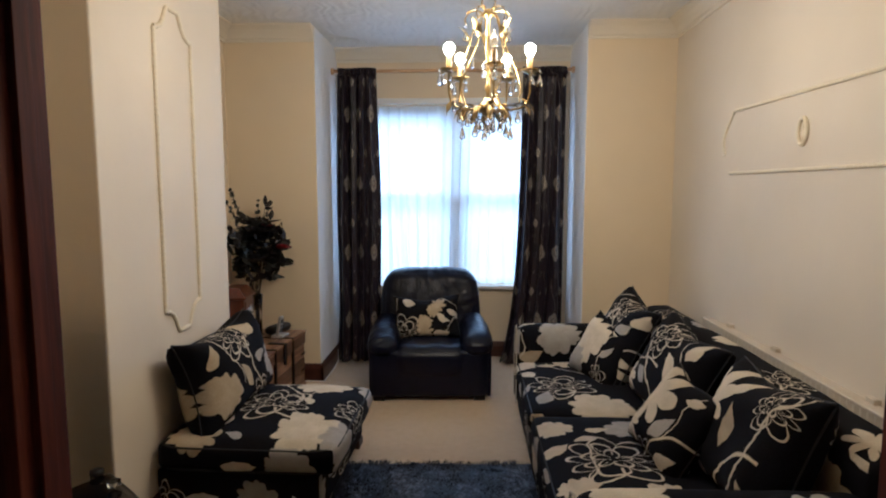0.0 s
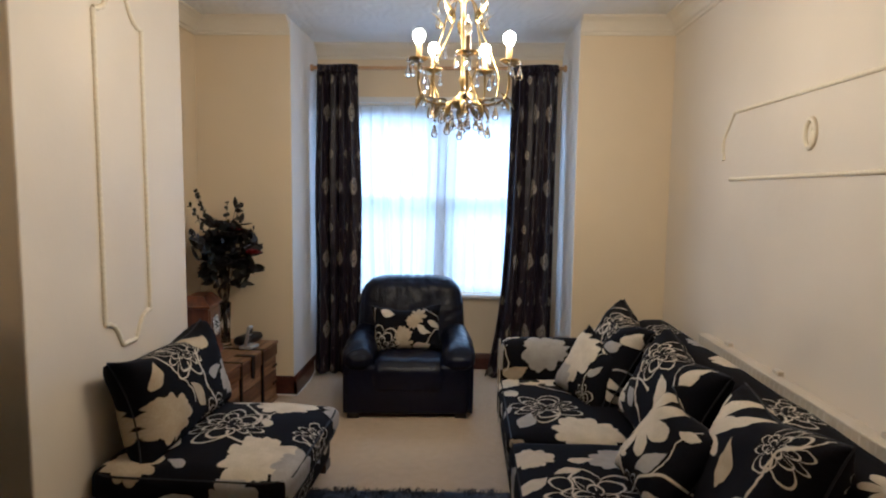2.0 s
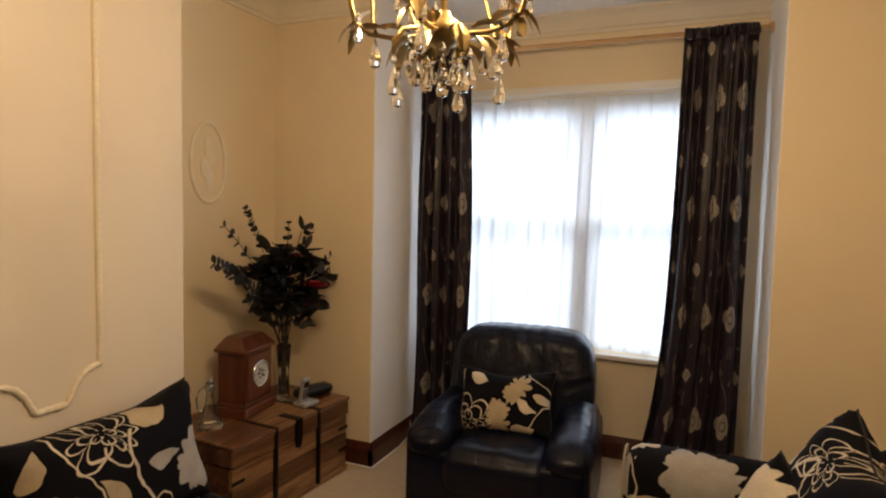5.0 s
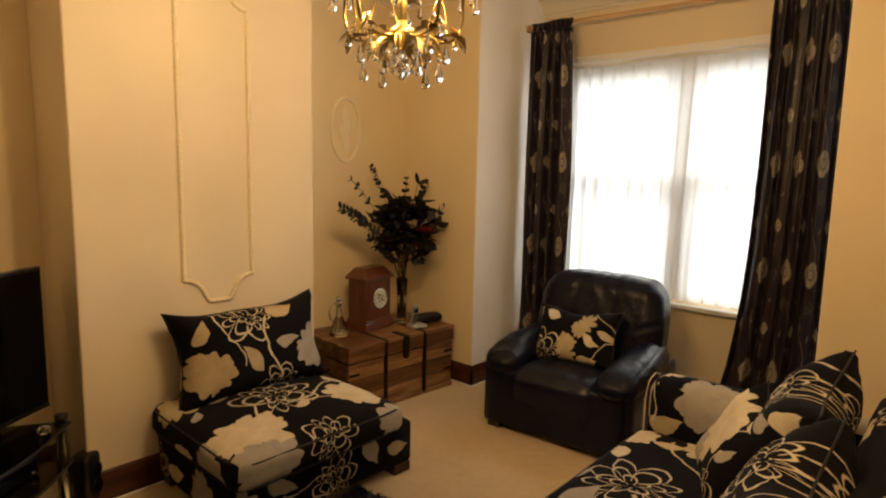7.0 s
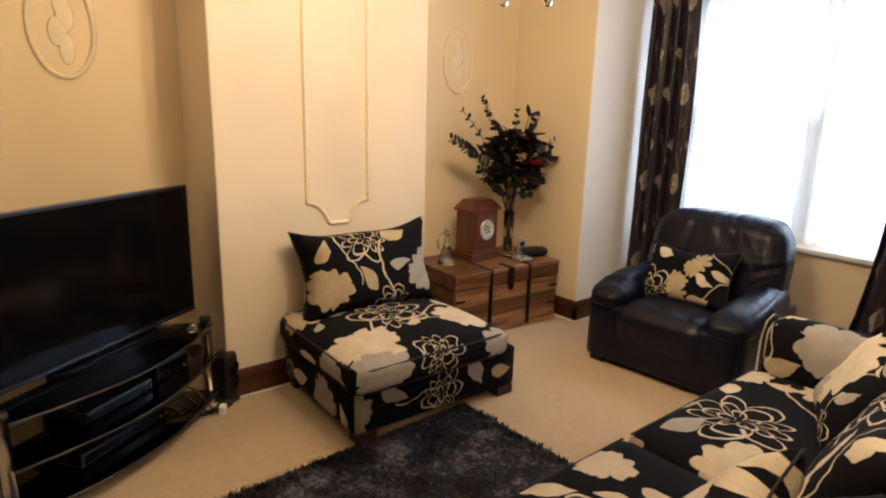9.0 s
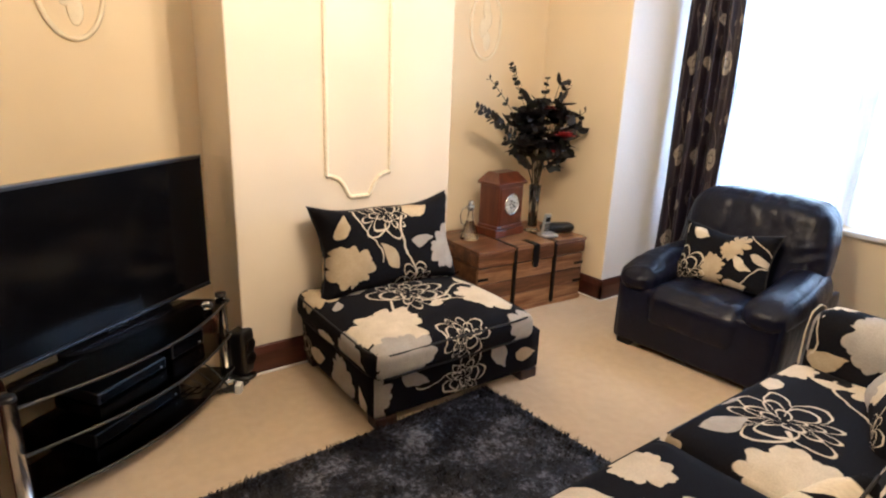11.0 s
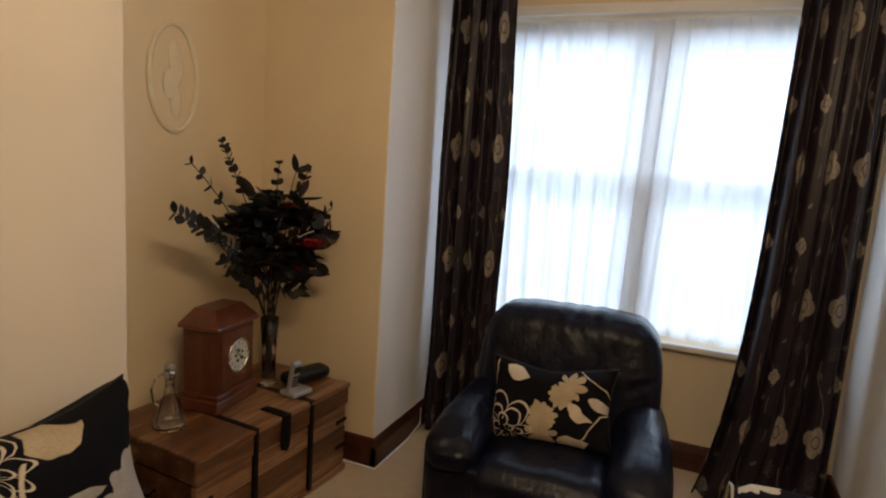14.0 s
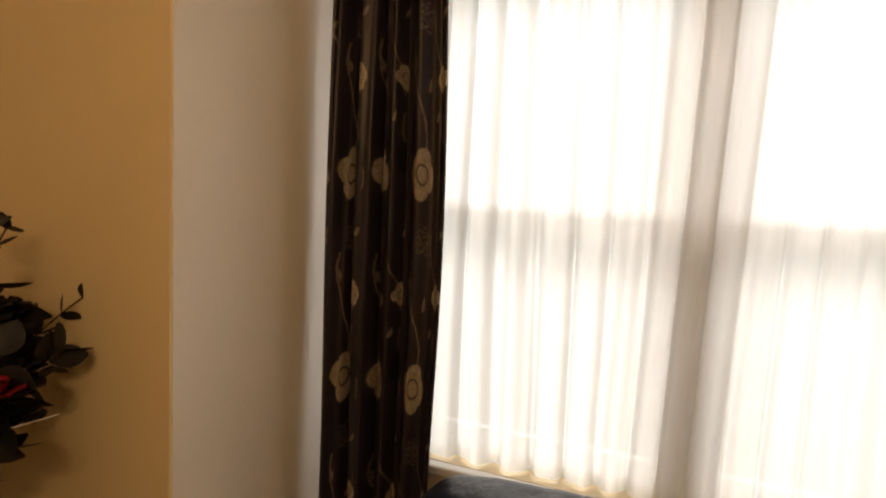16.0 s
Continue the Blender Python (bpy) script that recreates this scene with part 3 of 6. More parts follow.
def drape_mesh(x0, x1, ztop, zbot, y, folds, depth, seed, flare=(0, 0), tight=0.05, nu=150, nz=46, width=1.0, bow=0.0):
    """A hanging cloth with deep folds; flare: how far its two edges wander out by the hem; bow: how far they belly out halfway down."""
    rnd = random.Random(seed)
    bm = bmesh.new()
    uvl = bm.loops.layers.uv.verify()
    ph = [rnd.uniform(-0.5, 0.5) for _ in range(4)]
    rows = []
    for j in range(nz + 1):
        t = j / nz
        z = ztop + (zbot - ztop) * t
        belly = math.sin(math.pi * min(1.0, t * 1.15)) ** 2
        a, b = x0 + flare[0] * (0.25 * t + 0.75 * t ** 5) - bow * belly, x1 + flare[1] * (0.4 * t + 0.6 * t ** 4) + bow * belly
        row = []
        for i in range(nu + 1):
            s = i / nu
            k = 2 * math.pi * folds * (s + 0.02 * math.sin(3 * s * math.pi + ph[0] + t * 1.5))
            amp = depth * (0.45 + 0.55 * min(1, t / tight) if t < tight else 1.0) * (0.8 + 0.35 * math.sin(5.1 * s + ph[1] * 4))
            yy = y + amp * math.sin(k + ph[2]) + 0.3 * amp * math.sin(2.3 * k + t * 2.2 + ph[3]) + 0.012 * math.sin(4 * t + 7 * s)
            xx = a + (b - a) * s + 0.25 * (b - a) / folds * 0.35 * math.cos(k + 0.6) * (1 if 0 < i < nu else 0)
            row.append(bm.verts.new((xx, yy, z)))
        rows.append(row)
    for j in range(nz):
        for i in range(nu):
            f = bm.faces.new((rows[j][i], rows[j + 1][i], rows[j + 1][i + 1], rows[j][i + 1]))
            f.smooth = True
            for loop, (ii, jj) in zip(f.loops, ((i, j), (i, j + 1), (i + 1, j + 1), (i + 1, j))):
                loop[uvl].uv = (ii / nu * width, ztop + (zbot - ztop) * jj / nz)
    return bm


def curtain_cloth():
    """Aubergine satin with woven columns of small roses, leaves and dark blossoms, repeating along the cloth."""
    n = Net("aubergine_curtain_cloth")
    c = n.node("ShaderNodeTexCoord")
    sep = n.node("ShaderNodeSeparateXYZ")
    n.link(c.outputs["UV"], sep.inputs[0])
    com = n.node("ShaderNodeCombineXYZ")
    n.link(n.math("WRAP", sep.outputs[0], 0.15, -0.15), com.inputs[0])
    n.link(n.math("WRAP", sep.outputs[1], 0.285, -0.285), com.inputs[1])
    wob = n.node("ShaderNodeTexNoise", Scale=14.0, Detail=2.0)
    n.link(c.outputs["UV"], wob.inputs["Vector"])
    add = n.node("ShaderNodeVectorMath")
    add.operation = "MULTIPLY_ADD"
    n.link(wob.outputs["Color"], add.inputs[0])
    add.inputs[1].default_value = (0.02, 0.02, 0)
    n.link(com.outputs[0], add.inputs[2])
    uv = add.outputs[0]
    grain = n.noise(n.coords("UV", (400, 40, 1)), 1.0, 3)
    col = n.ramp(grain, [(0.3, (0.011, 0.0075, 0.0130)), (0.7, (0.022, 0.0155, 0.0265))])
    thread = n.noise(n.coords("UV", (260, 60, 1)), 1.0, 4, 0.7)
    pale = n.ramp(thread, [(0.3, (0.10, 0.085, 0.07)), (0.7, (0.42, 0.37, 0.31))])
    faint = n.ramp(thread, [(0.35, (0.05, 0.037, 0.038)), (0.7, (0.26, 0.22, 0.19))])
    dark = (0.005, 0.004, 0.006)
    for kind, x, y, s, t, tone in (("stem", -0.075, 0.02, 0.15, 88, faint), ("stem", 0.05, 0.13, 0.11, 95, faint), ("stem", 0.10, -0.12, 0.10, 84, faint),
                                   ("rose", -0.055, -0.18, 0.073, 10, pale), ("rose", 0.085, 0.07, 0.036, 30, pale),
                                   ("bloom", 0.09, -0.13, 0.046, 0, dark), ("leaf", -0.02, 0.05, 0.022, 70, faint), ("leaf", -0.10, 0.11, 0.020, 110, faint),
                                   ("leaf", 0.05, -0.03, 0.018, 60, faint), ("outline", -0.04, 0.215, 0.036, 0, faint), ("leaf", 0.10, 0.235, 0.020, 40, faint)):
        col = n.mix(put_motif(n, uv, kind, x, y, s, t), col, tone)
    n.bump(grain, 0.1, 0.001)
    return n.done(0.42, 0, col, Specular_IOR_Level=0.4)


def build_curtains():
    cloth = curtain_cloth()
    for name, a, b, fl, seed, label in (("curtain", -0.462, -0.148, (-0.035, 0.03), 3, "dark aubergine curtain with woven flowers, drawn aside"),
                                        ("curtain", 1.045, 1.39, (-0.17, -0.01), 8, "dark aubergine curtain with woven flowers, drawn aside with a flared hem")):
        root = empty(name, pose(0, 5.50, 0), label, "curtain", "pair of bay curtains")
        bm = drape_mesh(a, b, 2.40, 0.02, 0.03, 4.5, 0.036, seed, fl, width=1.0, bow=0.022 if a < 0 else 0.0)
        body = part("drape", bm, cloth, root)
        so = body.modifiers.new("thickness", "SOLIDIFY")
        so.thickness = 0.004
        bm = drape_mesh(a, b, 2.455, 2.395, 0.028, 9, 0.016, seed + 1, width=1.0, nz=4)
        head = part("heading_tape", bm, cloth, root, "gathered pleated heading")
        so = head.modifiers.new("thickness", "SOLIDIFY")
        so.thickness = 0.006
        for k in range(7):
            x = a + (b - a) * (k + 0.5) / 7
            ring = [(x, 0.075 + 0.024 * math.cos(q), 2.437 + 0.024 * math.sin(q)) for q in (2 * math.pi * i / 14 for i in range(14))]
            part("curtain_ring", tube(bmesh.new(), ring, 0.003, 6, closed=True), POLE_WOOD, root, smooth=True)
    pole = empty("curtain_pole", pose(0, 5.575, 2.437), "slim pale wooden curtain pole across the bay", "curtain pole")
    part("rod", tube(bmesh.new(), [(BX0 + 0.003, 0, 0), (BX1 - 0.003, 0, 0)], 0.014, 14), POLE_WOOD, pole, smooth=True)
    for x in (BX0 + 0.012, BX1 - 0.012):
        part("end_socket", tube(bmesh.new(), [(x - 0.01, 0, 0), (x + 0.01, 0, 0)], 0.026, 16), POLE_WOOD, pole, smooth=True)
    net = empty("net_curtain", pose(0, 5.845, 0), "white voile net curtain gathered on a wire", "net curtain")
    part("voile", drape_mesh(WX0 + 0.005, WX1 - 0.005, WZ1 - 0.02, WZ0 + 0.008, 0, 17, 0.019, 5, nu=320, nz=10, width=2.4), NETTING, net)
    part("curtain_wire", tube(bmesh.new(), [(WX0 + 0.001, 0, WZ1 - 0.018), (WX1 - 0.001, 0, WZ1 - 0.018)], 0.004, 8), WHITE_GLOSS, net, smooth=True)


# ---- wall ornaments ----
def rope_run(bm, pts, r, twist=0.03):
    """A half-round moulding with a twisted surface along a line."""
    dense = []
    for a, b in zip(pts, pts[1:]):
        a, b = Vector(a), Vector(b)
        k = max(1, int((b - a).length / 0.008))
        dense += [a.lerp(b, i / k) for i in range(k)]
    dense.append(Vector(pts[-1]))
    radii = [r * (1 + 0.16 * math.sin(i * 1.9)) for i in range(len(dense))]
    return tube(bm, dense, r, 8, radii=radii)


def arc(c, r, a0, a1, n=10):
    return [(c[0] + r * math.cos(radians(a0 + (a1 - a0) * i / n)), c[1] + r * math.sin(radians(a0 + (a1 - a0) * i / n))) for i in range(n + 1)]


def build_panels():
    y0, y1, z0, z1, ym = 3.20, 3.548, 0.92, 2.185, 3.374
    def end(s, zc):
        """The ogee end of the tall panel, from one side to the other; s is the way out."""
        half = [(y0 + 0.0, zc), (y0 + 0.028, zc + s * 0.004), (y0 + 0.062, zc + s * 0.020), (y0 + 0.090, zc + s * 0.052), (y0 + 0.107, zc + s * 0.088), (y0 + 0.122, zc + s * 0.112)]
        return half + [(2 * ym - y, z) for y, z in half[::-1]]
    root = structure(empty("wall_panel_1", pose(0, 0, 0), "tall cream plaster rope moulding panel on the chimney breast", "wall moulding"), "", "")
    x = CX + 0.003
    for name, pts in (("rope_side", [(y0, z0), (y0, z1)]), ("rope_side", [(y1, z0), (y1, z1)]), ("rope_end", end(-1, z0)), ("rope_end", end(1, z1))):
        part(name, rope_run(bmesh.new(), [(x, y, z) for y, z in pts], 0.011), MOULD, root, smooth=True)
    root = structure(empty("wall_panel_2", pose(0, 0, 0), "wide cream plaster moulding panel on the side wall", "wall moulding"), "", "")
    x, yc = XR - 0.003, 3.35
    ya, yb = 4.06, 2 * yc - 4.06
    side = [(0.0, 1.912), (0.045, 1.865), (0.075, 1.83), (0.112, 1.795), (0.124, 1.76), (0.120, 1.71), (0.105, 1.67)]
    for name, pts in (("rail", [(ya, 1.912), (yb, 1.912)]), ("rail", [(ya + 0.02, 1.566), (yb - 0.02, 1.566)]),
                      ("rope_end", [(ya + d, z) for d, z in side]), ("rope_end", [(yb - d, z) for d, z in side])):
        part(name, rope_run(bmesh.new(), [(x, y, z) for y, z in pts], 0.009), MOULD, root, smooth=True)
    for name, wx, s, y, z, ry, rz in (("plaque", XL, 1, 2.29, 1.70, 0.122, 0.215), ("plaque", XL, 1, 4.505, 1.70, 0.118, 0.205), ("plaque", XR, -1, 3.352, 1.735, 0.036, 0.058)):
        root = structure(empty("plaster_plaque", pose(wx, y, z), "cream oval plaster plaque with a worn relief", "wall plaque"), "", "")
        ring = [(s * 0.004, ry * math.cos(q), rz * math.sin(q)) for q in (2 * math.pi * i / 48 for i in range(48))]
        part("rim", tube(bmesh.new(), ring, 0.011, 8, closed=True), MOULD, root, smooth=True)
        bm = bmesh.new()
        for k in range(4):
            t = (-0.75, -0.2, 0.25, 0.7)[k]
            c = Vector((s * 0.001, ry * (0.1, -0.14, 0.12, 0.02)[k], rz * 0.62 * t))
            g = bmesh.ops.create_uvsphere(bm, u_segments=10, v_segments=6, radius=1)["verts"]
            for v in g:
                v.co = Vector((v.co.x * 0.004, v.co.y * ry * (0.34 - 0.12 * abs(t)), v.co.z * rz * 0.3)) + c
        part("relief", bm, MOULD, root, smooth=True)


def build_radiator():
    enamel = two_scale("cream_radiator_enamel", (0.54, 0.48, 0.38), (0.62, 0.55, 0.45), 6, 80, 0.45, 0.06)
    root = empty("radiator", pose(XR - 0.036, 3.36, 0), "cream enamelled panel radiator on the wall behind the sofa", "radiator")
    part("top_grille", a_box(-0.03, 0.033, -0.88, 0.88, 0.688, 0.702, bevel=0.004), enamel, root)
    bm = bmesh.new()
    prism(bm, [(-0.03 + 0.006 * (k % 2), -0.86 + 0.02 * k) for k in range(87)] + [(0.012, 0.86), (0.012, -0.86)], "z", 0.12, 0.688)
    part("panel", bm, enamel, root)
    for y in (-0.6, 0.1, 0.6):
        part("bracket", a_box(0.010, 0.036, y - 0.025, y + 0.025, 0.1, 0.722, bevel=0.003), enamel, root)
    for y in (-0.83, 0.83):
        part("pipe", tube(bmesh.new(), [(0, y, 0.001), (0, y, 0.13)], 0.008, 10), enamel, root, smooth=True)


def build_cable_strip():
    pts = [(CX + 0.036, CY0 - 0.1, 0.006), (CX + 0.036, CY0 + 0.1, 0.006), (CX + 0.040, CY0 + 0.35, 0.007), (CX + 0.036, CY0 + 0.8, 0.007), (CX + 0.036, CY1, 0.007)]
    ob = part("white_cable", tube(bmesh.new(), pts, 0.006, 8), WHITE_GLOSS, smooth=True)
    tagged(ob, "thin white cable lying along the skirting board", "cable")
    pts = [(BX0 - 0.25, YF - 0.03, 0.006), (BX0 + 0.032, YF - 0.032, 0.006), (BX0 + 0.034, YF + 0.3, 0.006), (BX0 + 0.034, YF + 0.46, 0.03), (BX0 + 0.03, YF + 0.47, 0.12)]
    ob = part("white_cable", tube(bmesh.new(), pts, 0.005, 8), WHITE_GLOSS, smooth=True)
    tagged(ob, "thin white cable lying along the bay skirting", "cable")


build_window()
build_curtains()
build_panels()
build_radiator()
build_cable_strip()


# ---- seating ----
DARK_WOOD = wood("dark_wood_feet", (0.015, 0.006, 0.004), (0.03, 0.012, 0.008), (0.05, 0.02, 0.012), 0.4, axis=2)


def build_sofa():
    root = empty("sofa", pose(0, 0, 0), "long black fabric sofa with large cream and grey flowers", "sofa")
    x0, y0, y1 = 0.925, 2.20, 4.645
    arm_m = [("bloom", -0.20, -0.10, 0.165, 250, "grey"), ("outline", 0.05, -0.17, 0.125, 0, "tan"), ("leaf", -0.39, -0.27, 0.085, 15, "tan"), ("stem", -0.45, -0.16, 0.12, 75, "cream"), ("leaf", 0.22, -0.26, 0.07, 120, "grey"),
             ("bloom", -0.44, 0.10, 0.10, 0, "cream"), ("bloom", 0.32, 0.02, 0.13, 80, "cream"), ("stem", -0.10, -0.30, 0.14, 20, "cream"), ("bloom", -0.62, -0.03, 0.10, 10, "grey"), ("leaf", -0.8, 0.0, 0.06, 80, "cream"), ("bloom", 0.1, 0.36, 0.12, 10, "cream")]
    part("base", soft_box(bmesh.new(), (x0 + 0.015, y0 + 0.02, 0.03), (1.96, y1 - 0.02, 0.235), 0.03, cuts=7), flowered("flowered_cloth", scatter_motifs(11, 1.6, 2.9, 0.14)), root)
    mid = 3.51
    near_m = [("stem", -0.2, 0.05, 0.2, 60, "cream"), ("bloom", -0.33, 0.36, 0.10, 20, "cream"), ("outline", -0.12, 0.02, 0.20, 15, "cream"), ("bloom", 0.03, 0.34, 0.12, 200, "grey"), ("leaf", -0.12, 0.34, 0.06, 10, "cream"),
              ("leaf", -0.34, 0.12, 0.09, 40, "cream"), ("bloom", -0.30, -0.22, 0.10, 70, "cream"), ("bloom", 0.02, -0.30, 0.15, 0, "cream"), ("leaf", -0.42, -0.05, 0.07, 100, "grey"), ("leaf", -0.2, 0.24, 0.06, 200, "cream"),
              ("bloom", -0.52, 0.30, 0.10, 0, "grey"), ("outline", -0.56, -0.05, 0.10, 0, "cream"), ("bloom", -0.55, -0.36, 0.11, 0, "cream")]
    far_m = [("stem", -0.1, 0.2, 0.22, 110, "cream"), ("bloom", -0.08, 0.42, 0.14, 20, "cream"), ("outline", -0.20, -0.08, 0.175, 40, "cream"), ("bloom", -0.04, -0.39, 0.18, 120, "cream"), ("bloom", -0.36, 0.36, 0.10, 200, "cream"),
             ("leaf", -0.30, -0.24, 0.10, 70, "grey"), ("leaf", -0.36, 0.18, 0.08, 120, "cream"), ("leaf", -0.22, 0.33, 0.07, 10, "cream"), ("leaf", -0.40, -0.08, 0.07, 50, "grey"), ("leaf", 0.05, 0.2, 0.09, 60, "cream"),
             ("bloom", -0.55, 0.10, 0.11, 0, "cream"), ("outline", -0.56, -0.3, 0.10, 0, "cream"), ("bloom", -0.42, -0.47, 0.08, 0, "tan"), ("leaf", -0.55, 0.42, 0.08, 90, "cream")]
    for a, b, mm in ((y0 + 0.21, mid - 0.004, near_m), (mid + 0.004, y1 - 0.205, far_m)):
        seat = part("seat_cushion", soft_box(bmesh.new(), (x0 - 0.005, a, 0.225), (1.78, b, 0.36), 0.045, (0.0, 0.008, 0.022), cuts=10, wrinkle=0.006, seed=a), flowered("flowered_cloth", mm), root)
        c = [(x0 + 0.012, a + 0.02, 0.347), (x0 + 0.012, b - 0.02, 0.347)]
        part("piping", tube(bmesh.new(), c, 0.004, 6), PIPING, seat, smooth=True)
    for a, b, s in ((y0, y0 + 0.20, 0), (y1 - 0.20, y1, 1)):
        part("arm", soft_box(bmesh.new(), (x0, a, 0.028), (1.95, b, 0.575), 0.085, (0, 0.006, 0.006), cuts=12, wrinkle=0.005, seed=s), flowered("flowered_cloth", arm_m if s else [(k, -x, y, z, t + 70, {"tan": "cream"}.get(c, c)) for k, x, y, z, t, c in arm_m]), root)
        part("piping", tube(bmesh.new(), [(x0 + 0.004, a + 0.015, 0.06), (x0 + 0.004, a + 0.012, 0.47), (x0 + 0.006, a + 0.04, 0.548), (x0 + 0.008, (a + b) / 2, 0.568),
                                          (x0 + 0.006, b - 0.04, 0.548), (x0 + 0.004, b - 0.012, 0.47), (x0 + 0.004, b - 0.015, 0.06)], 0.0045, 6), plain("pale_piping_cord", (0.4, 0.36, 0.3), 0.8), root, smooth=True)
    part("backrest", soft_box(bmesh.new(), (1.74, y0 + 0.06, 0.03), (1.985, y1 - 0.03, 0.72), 0.085, (0, 0, 0.008), cuts=14, wrinkle=0.014, seed=4), flowered("flowered_cloth", [q for q in scatter_motifs(17, 1.9, 2.7, 0.13) if q[2] > -0.75] + [("stem", -0.22, -0.86, 0.16, 70, "cream"), ("bloom", -0.31, -0.98, 0.13, 20, "tan"), ("leaf", -0.17, -0.94, 0.07, 20, "grey"),
                                                                                                                                                                                      ("leaf", -0.13, -1.10, 0.06, 70, "cream"), ("leaf", -0.30, -0.80, 0.06, 40, "tan"), ("daisy", 0.0, -1.06, 0.10, 90, "cream")]), root)
    for x in (1.02, 1.9):
        for y in (y0 + 0.08, y1 - 0.08):
            part("foot", a_box(x - 0.03, x + 0.03, y - 0.03, y + 0.03, 0, 0.04, bevel=0.005), DARK_WOOD, root)


def build_sofa_cushions():
    big = [("stem", 0.05, -0.14, 0.24, 18, "cream"), ("stem", 0.20, 0.02, 0.20, 55, "cream"), ("stem", -0.12, -0.12, 0.12, 80, "cream"), ("daisy", -0.17, 0.08, 0.15, 75, "cream"), ("daisy", -0.20, -0.07, 0.10, 255, "cream"),
           ("leaf", 0.03, 0.03, 0.085, 95, "tan"), ("leaf", -0.11, -0.19, 0.06, 105, "grey"), ("leaf", -0.02, 0.17, 0.06, 35, "cream"), ("outline", 0.21, 0.17, 0.10, 20, "cream"), ("leaf", 0.24, -0.15, 0.06, 120, "tan")]
    mid = [("daisy", -0.11, 0.05, 0.16, 60, "cream"), ("daisy", -0.13, -0.10, 0.11, 250, "cream"), ("leaf", 0.08, -0.02, 0.075, 60, "grey"), ("stem", 0.05, -0.12, 0.2, 20, "cream"), ("outline", 0.02, -0.19, 0.08, 0, "grey"), ("leaf", 0.13, 0.14, 0.05, 20, "cream"), ("stem", 0.12, 0.06, 0.12, 70, "cream"), ("leaf", 0.16, -0.12, 0.06, 30, "cream")]
    pale = [("bloom", -0.08, 0.04, 0.17, 30, "cream"), ("bloom", -0.09, -0.12, 0.10, 200, "grey"), ("leaf", 0.14, 0.02, 0.05, 60, "grey"), ("stem", 0.12, -0.1, 0.12, 80, "cream"), ("leaf", 0.12, 0.15, 0.05, 10, "cream"), ("outline", 0.13, -0.14, 0.07, 10, "cream"), ("stem", 0.08, 0.08, 0.1, 30, "cream")]
    back = [("stem", -0.06, -0.08, 0.24, 60, "cream"), ("stem", 0.12, 0.0, 0.18, 110, "cream"), ("stem", 0.25, -0.04, 0.18, 20, "grey"), ("stem", -0.2, 0.12, 0.15, 40, "cream"), ("outline", 0.04, 0.17, 0.12, 0, "cream"), ("leaf", -0.14, 0.06, 0.08, 75, "cream"),
            ("leaf", -0.22, -0.04, 0.09, 70, "cream"), ("leaf", 0.06, -0.06, 0.07, 100, "grey"), ("leaf", 0.20, 0.08, 0.07, 30, "grey"), ("daisy", 0.22, -0.13, 0.10, 0, "cream"), ("leaf", -0.25, 0.19, 0.07, 20, "cream"), ("leaf", 0.28, 0.17, 0.06, 60, "cream"),
            ("leaf", -0.06, -0.2, 0.06, 80, "grey")]
    g = "cushions along the sofa"
    cushion("sofa_cushion", pose(1.56, 4.17, 0.60, -26, 6, -90), 0.60, 0.50, 0.24, back, "black back cushion with cream outline flowers on the sofa", 0.07, 1.0, group=g)
    cushion("sofa_cushion", pose(1.64, 3.50, 0.575, -25, 4, -88), 0.66, 0.49, 0.25, [(k, -x, y, s, t + 60, c) for k, x, y, s, t, c in back], "black back cushion with cream outline flowers on the sofa", 0.07, 2.0, group=g)
    cushion("sofa_cushion", pose(1.65, 2.70, 0.585, -22, -3, -91), 0.64, 0.49, 0.24, big, "plump black cushion with a cream blossom and grey leaves", 0.07, 3.0, group=g)
    cushion("scatter_cushion", pose(1.42, 4.10, 0.52, -30, 8, -66), 0.42, 0.40, 0.17, pale, "scatter cushion with one large cream blossom on black", 0.08, 4.0, group=g)
    cushion("scatter_cushion", pose(1.47, 3.0, 0.525, -32, 8, -82), 0.42, 0.39, 0.17, mid, "scatter cushion with cream petals and grey stems on black", 0.08, 5.0, group=g)


